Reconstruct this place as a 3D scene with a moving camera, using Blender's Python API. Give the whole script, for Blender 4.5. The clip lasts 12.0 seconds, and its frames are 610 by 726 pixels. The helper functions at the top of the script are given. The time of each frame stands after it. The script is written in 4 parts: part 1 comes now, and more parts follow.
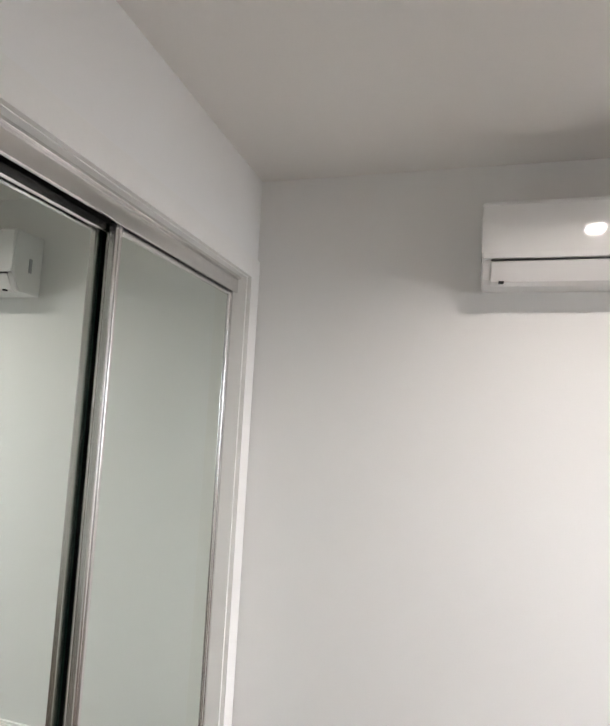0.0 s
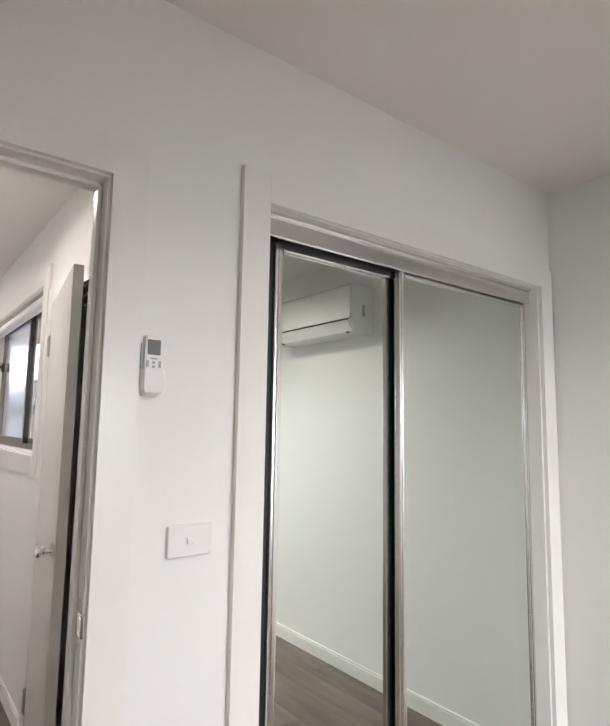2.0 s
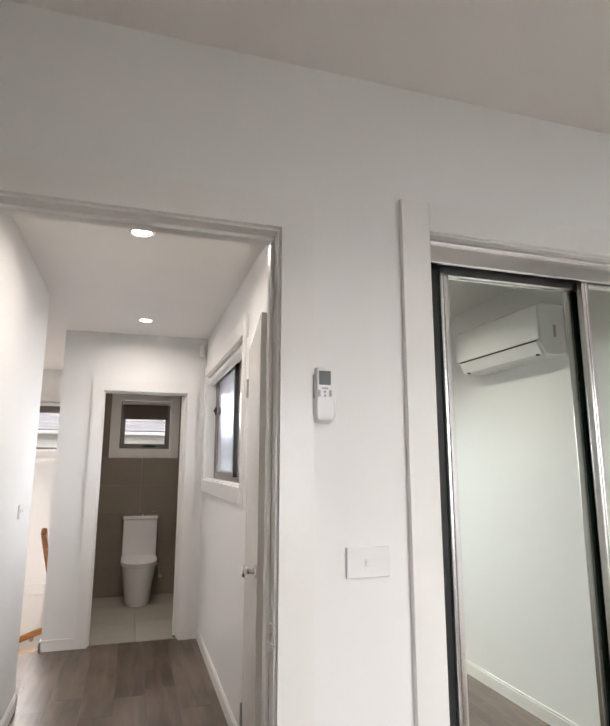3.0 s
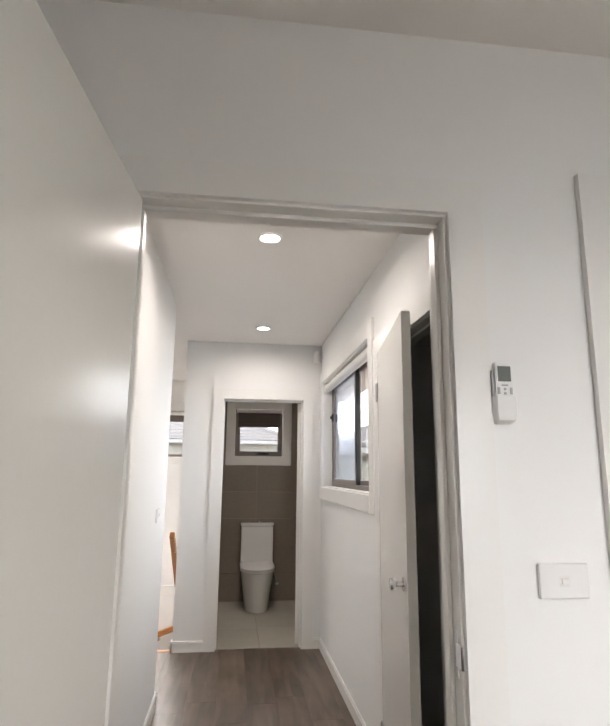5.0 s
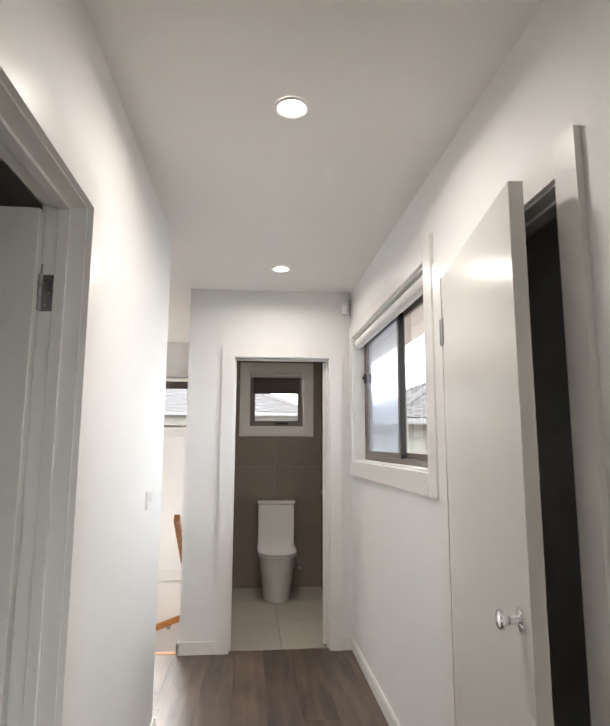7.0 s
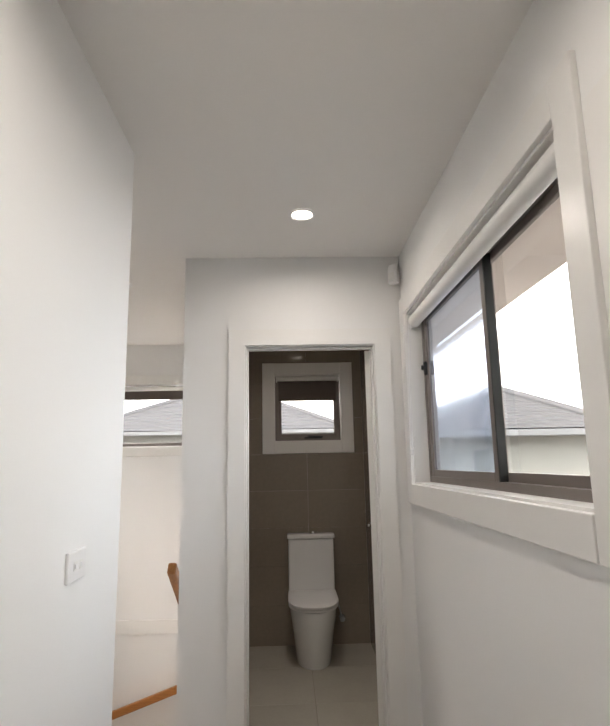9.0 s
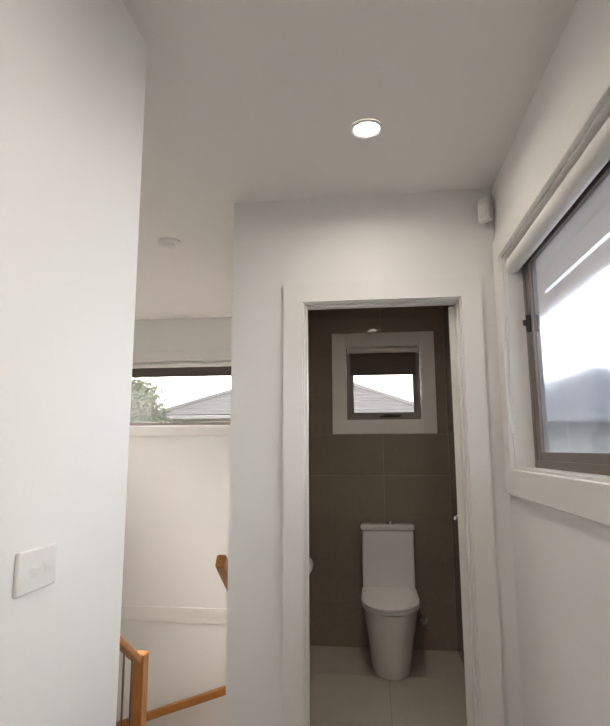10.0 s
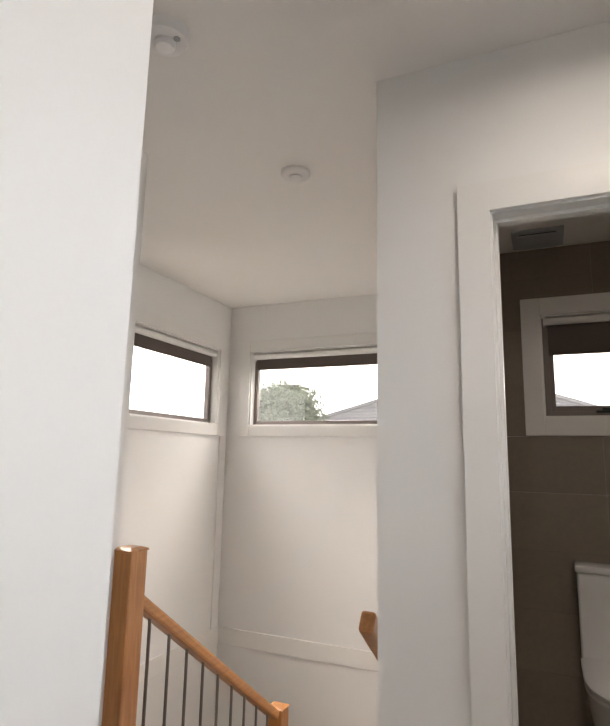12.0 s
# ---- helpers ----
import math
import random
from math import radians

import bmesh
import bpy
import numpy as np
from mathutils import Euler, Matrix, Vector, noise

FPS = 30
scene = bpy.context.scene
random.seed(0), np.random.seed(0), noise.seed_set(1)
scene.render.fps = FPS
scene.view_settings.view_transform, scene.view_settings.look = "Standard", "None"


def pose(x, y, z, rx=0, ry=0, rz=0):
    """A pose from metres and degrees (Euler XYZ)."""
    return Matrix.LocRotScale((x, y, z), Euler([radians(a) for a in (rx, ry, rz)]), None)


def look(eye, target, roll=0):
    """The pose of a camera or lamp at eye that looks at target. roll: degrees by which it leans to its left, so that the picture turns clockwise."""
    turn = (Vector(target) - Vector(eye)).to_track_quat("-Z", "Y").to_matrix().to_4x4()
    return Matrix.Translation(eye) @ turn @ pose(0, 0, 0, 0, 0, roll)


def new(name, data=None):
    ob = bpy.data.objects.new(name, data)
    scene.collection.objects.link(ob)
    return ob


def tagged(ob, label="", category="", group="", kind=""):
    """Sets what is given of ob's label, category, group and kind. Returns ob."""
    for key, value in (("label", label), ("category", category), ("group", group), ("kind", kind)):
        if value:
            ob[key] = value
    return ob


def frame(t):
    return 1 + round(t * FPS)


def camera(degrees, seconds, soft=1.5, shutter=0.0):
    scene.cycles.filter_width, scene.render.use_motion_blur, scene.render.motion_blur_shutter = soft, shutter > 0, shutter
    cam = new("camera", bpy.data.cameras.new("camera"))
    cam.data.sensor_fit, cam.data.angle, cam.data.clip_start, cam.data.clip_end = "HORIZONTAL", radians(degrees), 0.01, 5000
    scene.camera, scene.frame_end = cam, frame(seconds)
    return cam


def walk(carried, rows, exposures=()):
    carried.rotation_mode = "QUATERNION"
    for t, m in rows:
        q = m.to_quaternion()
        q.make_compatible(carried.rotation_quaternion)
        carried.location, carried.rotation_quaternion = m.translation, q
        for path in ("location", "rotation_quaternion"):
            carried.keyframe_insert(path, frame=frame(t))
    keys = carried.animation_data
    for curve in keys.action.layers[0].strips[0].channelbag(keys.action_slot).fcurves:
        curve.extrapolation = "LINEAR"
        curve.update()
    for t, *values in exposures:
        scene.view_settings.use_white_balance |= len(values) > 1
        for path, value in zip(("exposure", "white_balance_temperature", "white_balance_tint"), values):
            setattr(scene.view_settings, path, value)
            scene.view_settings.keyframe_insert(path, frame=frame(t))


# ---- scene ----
cam = camera(58, 12.0, soft=1.9)

PATH = [
    (0, (0.371, -0.874, 1.536), (2.286, -0.331, 1.731), 3.0),
    (0.5, (0.352, -0.968, 1.505), (2.178, -0.183, 1.733), 3.5),
    (1, (0.289, -1.048, 1.498), (2.032, -0.087, 1.691), 3.3),
    (1.5, (0.219, -1.14, 1.503), (1.799, 0.077, 1.65), 2.5),
    (2, (0.217, -1.273, 1.48), (1.427, 0.303, 1.71), 0.9),
    (2.5, (0.253, -1.342, 1.465), (1.084, 0.455, 1.749), 0.6),
    (3, (0.257, -1.351, 1.444), (0.84, 0.528, 1.804), 0.1),
    (3.5, (0.218, -1.342, 1.438), (0.651, 0.571, 1.826), 0.3),
    (5.5, (0.094, -1.1, 1.425), (0.329, 0.849, 1.807), 0.5),
    (6, (0.101, -0.902, 1.41), (0.351, 1.053, 1.752), 0.1),
    (6.5, (0.136, -0.63, 1.436), (0.326, 1.331, 1.776), 1.0),
    (7, (0.124, -0.402, 1.423), (0.316, 1.567, 1.716), 0.2),
    (9, (0.231, 0.693, 1.424), (0.292, 2.66, 1.782), -1.1),
    (9.5, (0.284, 0.962, 1.421), (0.176, 2.926, 1.78), 0.6),
    (10, (0.301, 1.204, 1.393), (0.064, 3.165, 1.703), -0.2),
    (10.5, (0.274, 1.444, 1.404), (0.061, 3.405, 1.734), 0.3),
    (11, (0.257, 1.677, 1.385), (-0.13, 3.616, 1.691), 0.5),
    (11.5, (0.21, 1.91, 1.38), (-0.449, 3.771, 1.703), 2.3),
    (12, (0.114, 2.102, 1.363), (-0.681, 3.906, 1.7), 1.2),
]
EXPOSURE = [(0.0, 0.89, 6750, 15), (3.5, 0.84, 6850, 15), (5.5, 0.93, 6800, 13), (7.0, 0.95, 6750, 12), (9.0, 0.51, 6950, 13), (10.5, 0.42, 7250, 14), (11.5, 0.36, 7400, 15), (12.0, 0.27, 7200, 15)]
walk(cam, [(t, look(eye, target, roll)) for t, eye, target, roll in PATH], exposures=EXPOSURE)

# ---------------------------------------------------------------- light
world = bpy.data.worlds.new("sky")
scene.world = world
world.use_nodes = True
wn = world.node_tree
sky = wn.nodes.new("ShaderNodeTexSky")
sky.sky_type, sky.sun_disc = "NISHITA", False
sky.sun_elevation, sky.sun_rotation = radians(48), radians(200)
sky.dust_density, sky.air_density = 4.0, 1.0
wn.links.new(sky.outputs[0], wn.nodes["Background"].inputs[0])
wn.nodes["Background"].inputs[1].default_value = 0.15

sun = new("sun", bpy.data.lights.new("sun", "SUN"))
sun.data.energy, sun.data.angle, sun.data.color = 0.9, radians(14), (1.0, 0.97, 0.92)
sun.matrix_world = look((0, 0, 10), (0 + 10 * math.sin(radians(20)) * 0.9, 10 * math.cos(radians(20)) * 0.9, 0))


def window_light(x, y, z, aim, w, h, power, spread=115, colour=(0.82, 0.915, 1.0)):
    """The sky's light in an opening."""
    ob = new("window_light", bpy.data.lights.new("window_light", "AREA"))
    ob.data.shape, ob.data.size, ob.data.size_y, ob.data.spread = "RECTANGLE", w, h, radians(spread)
    ob.data.energy, ob.data.color = power, colour
    ob.matrix_world = look((x, y, z), aim)
    return ob


window_light(1.03, 2.75, 1.75, (0.03, 2.75, 1.43), 1.1, 0.8, 2.2, 96)
window_light(-1.30, 6.02, 1.88, (-1.30, 5.02, 0.60), 1.5, 0.40, 12.5, 80, (0.98, 0.97, 0.96))
window_light(-2.34, 4.89, 1.88, (-1.34, 4.89, 0.60), 1.4, 0.40, 11, 80, (0.98, 0.97, 0.96))
window_light(1.70, -3.47, 1.50, (1.80, -2.47, 0.98), 1.4, 1.0, 9, 95)

# x, y, watts, beam in degrees
DOWNLIGHTS = [(0.245, 1.344, 4.5, 166), (0.305, 3.11, 3.1, 166), (1.58, -1.50, 9.0, 146), (0.35, -2.45, 3.4, 146), (0.33, 4.15, 2.9, 150)]
for lx, ly, watts, beam in DOWNLIGHTS:
    ob = new("downlight_lamp", bpy.data.lights.new("downlight_lamp", "AREA"))
    ob.data.energy, ob.data.color = watts, (1.0, 0.955, 0.91)
    ob.data.shape, ob.data.size, ob.data.spread = "DISK", 0.085, radians(beam)
    ob.matrix_world = look((lx, ly, 2.558), (lx, ly + 0.0001, 0))


# ---------------------------------------------------------------- materials
def material(name, colour, rough=0.5, metal=0.0, spread=0.04, scale=3.0, fine=60.0, bump=0.05, spec=0.5, jitter=0.0, coat=0.0):
    """A surface with patches and grain at two scales, and fine relief."""
    m = bpy.data.materials.new(name)
    m.use_nodes = True
    nt = m.node_tree
    p = nt.nodes["Principled BSDF"]
    p.inputs["Roughness"].default_value, p.inputs["Metallic"].default_value = rough, metal
    p.inputs["Specular IOR Level"].default_value = spec
    p.inputs["Coat Weight"].default_value = coat
    tc = nt.nodes.new("ShaderNodeTexCoord")
    big = nt.nodes.new("ShaderNodeTexNoise")
    big.inputs["Scale"].default_value, big.inputs["Detail"].default_value = scale, 3
    small = nt.nodes.new("ShaderNodeTexNoise")
    small.inputs["Scale"].default_value, small.inputs["Detail"].default_value = fine, 4
    nt.links.new(tc.outputs["Object"], big.inputs["Vector"])
    nt.links.new(tc.outputs["Object"], small.inputs["Vector"])
    add = nt.nodes.new("ShaderNodeMath")
    nt.links.new(big.outputs[0], add.inputs[0])
    nt.links.new(small.outputs[0], add.inputs[1])
    ramp = nt.nodes.new("ShaderNodeMapRange")
    ramp.inputs[1].default_value, ramp.inputs[2].default_value = 0.6, 1.4
    ramp.inputs[3].default_value, ramp.inputs[4].default_value = 1 - spread, 1 + spread
    nt.links.new(add.outputs[0], ramp.inputs[0])
    last = ramp.outputs[0]
    if jitter:
        info = nt.nodes.new("ShaderNodeObjectInfo")
        jr = nt.nodes.new("ShaderNodeMapRange")
        jr.inputs[3].default_value, jr.inputs[4].default_value = 1 - jitter, 1 + jitter
        nt.links.new(info.outputs["Random"], jr.inputs[0])
        mul = nt.nodes.new("ShaderNodeMath")
        mul.operation = "MULTIPLY"
        nt.links.new(last, mul.inputs[0])
        nt.links.new(jr.outputs[0], mul.inputs[1])
        last = mul.outputs[0]
    mix = nt.nodes.new("ShaderNodeVectorMath")
    mix.operation = "SCALE"
    mix.inputs[0].default_value = colour
    nt.links.new(last, mix.inputs["Scale"])
    nt.links.new(mix.outputs[0], p.inputs["Base Color"])
    if bump:
        b = nt.nodes.new("ShaderNodeBump")
        b.inputs["Strength"].default_value, b.inputs["Distance"].default_value = bump, 0.002
        nt.links.new(small.outputs[0], b.inputs["Height"])
        nt.links.new(b.outputs[0], p.inputs["Normal"])
    return m


def wood(name, light, dark, rough, along, stretch=14.0, scale=3.0, jitter=0.12, bump=0.08):
    """Timber with grain running along one axis ('x', 'y' or 'z')."""
    m = bpy.data.materials.new(name)
    m.use_nodes = True
    nt = m.node_tree
    p = nt.nodes["Principled BSDF"]
    p.inputs["Roughness"].default_value = rough
    tc = nt.nodes.new("ShaderNodeTexCoord")
    info = nt.nodes.new("ShaderNodeObjectInfo")
    shift = nt.nodes.new("ShaderNodeVectorMath")
    shift.operation = "SCALE"
    shift.inputs[0].default_value = (37, 11, 53)
    nt.links.new(info.outputs["Random"], shift.inputs["Scale"])
    add = nt.nodes.new("ShaderNodeVectorMath")
    nt.links.new(tc.outputs["Object"], add.inputs[0])
    nt.links.new(shift.outputs[0], add.inputs[1])
    mp = nt.nodes.new("ShaderNodeMapping")
    mp.inputs["Scale"].default_value = [1.0 if a == along else stretch for a in "xyz"]
    nt.links.new(add.outputs[0], mp.inputs["Vector"])
    grain = nt.nodes.new("ShaderNodeTexNoise")
    grain.inputs["Scale"].default_value, grain.inputs["Detail"].default_value = scale, 7
    grain.inputs["Distortion"].default_value = 0.6
    nt.links.new(mp.outputs[0], grain.inputs["Vector"])
    blotch = nt.nodes.new("ShaderNodeTexNoise")
    blotch.inputs["Scale"].default_value, blotch.inputs["Detail"].default_value = 2.2, 3
    nt.links.new(add.outputs[0], blotch.inputs["Vector"])
    both = nt.nodes.new("ShaderNodeMath")
    both.operation = "MULTIPLY_ADD"
    both.inputs[1].default_value = 0.6
    nt.links.new(blotch.outputs[0], both.inputs[0])
    nt.links.new(grain.outputs[0], both.inputs[2])
    fit = nt.nodes.new("ShaderNodeMapRange")
    fit.inputs[1].default_value, fit.inputs[2].default_value = 0.5, 1.1
    nt.links.new(both.outputs[0], fit.inputs[0])
    mix = nt.nodes.new("ShaderNodeMix")
    mix.data_type = "RGBA"
    mix.inputs["A"].default_value, mix.inputs["B"].default_value = (*dark, 1), (*light, 1)
    nt.links.new(fit.outputs[0], mix.inputs["Factor"])
    jr = nt.nodes.new("ShaderNodeMapRange")
    jr.inputs[3].default_value, jr.inputs[4].default_value = 1 - jitter, 1 + jitter
    nt.links.new(info.outputs["Random"], jr.inputs[0])
    sc = nt.nodes.new("ShaderNodeVectorMath")
    sc.operation = "SCALE"
    nt.links.new(mix.outputs["Result"], sc.inputs[0])
    nt.links.new(jr.outputs[0], sc.inputs["Scale"])
    nt.links.new(sc.outputs[0], p.inputs["Base Color"])
    b = nt.nodes.new("ShaderNodeBump")
    b.inputs["Strength"].default_value, b.inputs["Distance"].default_value = bump, 0.002
    nt.links.new(grain.outputs[0], b.inputs["Height"])
    nt.links.new(b.outputs[0], p.inputs["Normal"])
    return m


def glass(name, rough=0.0, tint=(0.97, 0.985, 0.98)):
    m = bpy.data.materials.new(name)
    m.use_nodes = True
    p = m.node_tree.nodes["Principled BSDF"]
    p.inputs["Transmission Weight"].default_value, p.inputs["Roughness"].default_value = 1.0, rough
    p.inputs["Base Color"].default_value, p.inputs["IOR"].default_value = (*tint, 1), 1.45
    return m


def glow(name, colour, strength):
    m = bpy.data.materials.new(name)
    m.use_nodes = True
    p = m.node_tree.nodes["Principled BSDF"]
    p.inputs["Emission Color"].default_value, p.inputs["Emission Strength"].default_value = (*colour, 1), strength
    return m


WALL = material("wall_paint", (0.85, 0.845, 0.83), 0.55, spread=0.012, scale=1.3, fine=180, bump=0.05, spec=0.35)
CEIL_PAINT = material("ceiling_paint", (0.86, 0.84, 0.81), 0.85, spread=0.012, scale=1.1, fine=120, bump=0.04, spec=0.2)
TRIM = material("gloss_trim_paint", (0.84, 0.828, 0.80), 0.30, spread=0.012, scale=4, fine=90, bump=0.03)
DOOR_PAINT = material("gloss_door_paint", (0.80, 0.79, 0.75), 0.21, spread=0.012, scale=2, fine=70, bump=0.03)
PLASTIC = material("white_plastic", (0.82, 0.81, 0.80), 0.3, spread=0.008, bump=0.0)
GREY_PLASTIC = material("grey_plastic", (0.42, 0.43, 0.44), 0.4, spread=0.02, bump=0.0)
# near-black for real black parts and for shade painted into gaps
BLACK = material("black_parts_and_gap_shade", (0.012, 0.014, 0.014), 0.5, spread=0.05, bump=0.0)
ALU = material("brushed_aluminium", (0.78, 0.77, 0.76), 0.24, 1.0, spread=0.03, fine=140, bump=0.02)
CHROME = material("chrome", (0.86, 0.86, 0.87), 0.07, 1.0, spread=0.01, bump=0.0)
STEEL = material("steel_hinge", (0.42, 0.42, 0.42), 0.3, 1.0, spread=0.05, bump=0.02)
MIRROR = material("mirror_glass", (0.75, 0.81, 0.77), 0.0, 1.0, spread=0.0, bump=0.0)
GREEN_EDGE = material("mirror_edge", (0.01, 0.028, 0.022), 0.2, spread=0.05, bump=0.0)
BRONZE = material("taupe_window_aluminium", (0.21, 0.18, 0.165), 0.35, 0.3, spread=0.04, fine=120, bump=0.02)
BLIND = material("dark_blind_fabric", (0.13, 0.105, 0.095), 0.85, spread=0.05, fine=300, bump=0.15)
BLIND_WHITE = material("white_blind_cassette", (0.80, 0.79, 0.76), 0.4, spread=0.01, bump=0.0)
CERAMIC = material("white_ceramic", (0.84, 0.84, 0.83), 0.06, spread=0.006, bump=0.0, coat=0.5)
TILE = material("taupe_wall_tile", (0.255, 0.215, 0.172), 0.05, spread=0.07, scale=5, fine=40, bump=0.0, jitter=0.04)
GROUT = material("grout", (0.255, 0.215, 0.172), 0.85, spread=0.05)
FLOOR_TILE = material("beige_floor_tile", (0.44, 0.41, 0.35), 0.22, spread=0.04, scale=6, fine=60, bump=0.03, jitter=0.03)
PLANK = wood("grey_brown_oak_floor", (0.200, 0.147, 0.112), (0.048, 0.033, 0.025), 0.32, "y", 7, 1.9, 0.06)
CAP = wood("honey_timber", (0.50, 0.22, 0.066), (0.29, 0.112, 0.031), 0.30, "z", 12, 5, 0.05)
RAIL_WOOD = wood("honey_timber_rail", (0.50, 0.22, 0.066), (0.29, 0.112, 0.031), 0.30, "y", 12, 5, 0.05)
RAIL_WOOD_X = wood("honey_timber_wall_rail", (0.50, 0.22, 0.066), (0.29, 0.112, 0.031), 0.30, "x", 12, 5, 0.05)
ROD = material("dark_steel_rod", (0.16, 0.15, 0.14), 0.35, 0.9, spread=0.05)
CARPET = material("beige_carpet", (0.46, 0.38, 0.31), 0.95, spread=0.08, fine=400, bump=0.4)
CLEAR = glass("clear_glass")
FROST = glass("frosted_glass", 0.07, (0.60, 0.70, 0.84))
LAMP = glow("lamp_diffuser", (1.0, 0.95, 0.88), 8.0)
PAPER = material("toilet_paper", (0.84, 0.83, 0.81), 0.9, spread=0.03, fine=200, bump=0.2)
LCD = material("grey_lcd", (0.17, 0.19, 0.18), 0.15, spread=0.03, bump=0.0)
SOFFIT = material("painted_soffit", (0.74, 0.64, 0.58), 0.7, spread=0.03)
ROOF = material("grey_roof_tile", (0.22, 0.22, 0.23), 0.7, spread=0.12, scale=5, fine=40, bump=0.2, jitter=0.08)
RENDER = material("pale_render", (0.40, 0.40, 0.37), 0.85, spread=0.05, scale=2, fine=90, bump=0.2)
GRASS = material("paved_ground", (0.22, 0.21, 0.19), 0.95, spread=0.3, scale=0.4, fine=20, bump=0.4)
LEAF = material("tree_leaf", (0.20, 0.225, 0.17), 0.6, spread=0.25, scale=2, fine=30, jitter=0.1)
BARK = material("tree_bark", (0.13, 0.10, 0.075), 0.9, spread=0.2, scale=6, fine=40, bump=0.5)
GUTTER = material("grey_gutter", (0.30, 0.31, 0.32), 0.5, 0.2, spread=0.05)


# ---------------------------------------------------------------- mesh tools
def box(bm, x0, x1, y0, y1, z0, z1, bevel=0.0, seg=2):
    m = Matrix.Translation(((x0 + x1) / 2, (y0 + y1) / 2, (z0 + z1) / 2)) @ Matrix.Diagonal((abs(x1 - x0), abs(y1 - y0), abs(z1 - z0), 1))
    made = bmesh.ops.create_cube(bm, size=1, matrix=m)
    if bevel:
        edges = list({e for v in made["verts"] for e in v.link_edges})
        bmesh.ops.bevel(bm, geom=edges, offset=bevel, segments=seg, profile=0.5, affect="EDGES", clamp_overlap=True)
    return bm


def rod(bm, a, b, r, n=12, r2=None):
    a, b = Vector(a), Vector(b)
    turn = (b - a).to_track_quat("Z", "Y").to_matrix().to_4x4()
    bmesh.ops.create_cone(bm, cap_ends=True, segments=n, radius1=r, radius2=r if r2 is None else r2, depth=(b - a).length,
                          matrix=Matrix.Translation((a + b) / 2) @ turn)
    return bm


def beam(bm, a, b, w, h, bevel=0.006):
    """A straight bar of w by h from a to b, its h side kept upright."""
    a, b = Vector(a), Vector(b)
    d = (b - a).normalized()
    side = d.cross(Vector((0, 0, 1))).normalized()
    up = side.cross(d)
    turn = Matrix((side, up, -d)).transposed().to_4x4()
    m = Matrix.Translation((a + b) / 2) @ turn @ Matrix.Diagonal((w, h, (b - a).length, 1))
    made = bmesh.ops.create_cube(bm, size=1, matrix=m)
    if bevel:
        edges = list({e for v in made["verts"] for e in v.link_edges})
        bmesh.ops.bevel(bm, geom=edges, offset=bevel, segments=2, profile=0.5, affect="EDGES", clamp_overlap=True)
    return bm


def loft(bm, rings):
    """Joins rings of points, each of the same count, and closes both ends."""
    made = [[bm.verts.new(p) for p in ring] for ring in rings]
    n = len(made[0])
    for a, b in zip(made, made[1:]):
        for i in range(n):
            bm.faces.new((a[i], a[(i + 1) % n], b[(i + 1) % n], b[i]))
    bm.faces.new(list(reversed(made[0])))
    bm.faces.new(made[-1])
    return bm


def part(name, bm, mat, parent=None, label="", smooth=False):
    """Links a bmesh as one mesh object, under a thing or a part."""
    bmesh.ops.recalc_face_normals(bm, faces=bm.faces)
    me = bpy.data.meshes.new(name)
    bm.to_mesh(me)
    bm.free()
    me.materials.append(mat)
    if smooth:
        for f in me.polygons:
            f.use_smooth = True
        me.set_sharp_from_angle(angle=radians(40))
    ob = new(name, me)
    ob.parent = parent
    if label:
        ob["label"] = label
    return ob


def thing(name, label, category, kind="", group="", at=None):
    ob = tagged(new(name), label, category, group, kind)
    if at is not None:
        ob.matrix_world = at
    return ob


def B(*a, **k):
    return box(bmesh.new(), *a, **k)


def wall(name, axis, near, far, span, heights, holes=(), mat=None, label="white painted plaster wall"):
    """A wall between near and far on its axis, with holes (a0, a1, z0, z1) through it."""
    us = sorted({*span, *(h[0] for h in holes), *(h[1] for h in holes)})
    zs = sorted({*heights, *(h[2] for h in holes), *(h[3] for h in holes)})
    us = [u for u in us if span[0] <= u <= span[1]]
    zs = [z for z in zs if heights[0] <= z <= heights[1]]

    def solid(i, j):
        if not (0 <= i < len(us) - 1 and 0 <= j < len(zs) - 1):
            return False
        u, z = (us[i] + us[i + 1]) / 2, (zs[j] + zs[j + 1]) / 2
        return not any(a < u < b and c < z < d for a, b, c, d in holes)

    bm, seen = bmesh.new(), {}

    def v(i, j, w):
        key = (i, j, w)
        if key not in seen:
            seen[key] = bm.verts.new((w, us[i], zs[j]) if axis == "x" else (us[i], w, zs[j]))
        return seen[key]

    for i in range(len(us) - 1):
        for j in range(len(zs) - 1):
            if not solid(i, j):
                continue
            for w in (near, far):
                bm.faces.new((v(i, j, w), v(i + 1, j, w), v(i + 1, j + 1, w), v(i, j + 1, w)))
            for di, dj, a, b in ((-1, 0, (i, j), (i, j + 1)), (1, 0, (i + 1, j), (i + 1, j + 1)), (0, -1, (i, j), (i + 1, j)), (0, 1, (i, j + 1), (i + 1, j + 1))):
                if not solid(i + di, j + dj):
                    bm.faces.new((v(*a, near), v(*b, near), v(*b, far), v(*a, far)))
    return tagged(part(name, bm, mat or WALL), label, "wall", kind="structure")


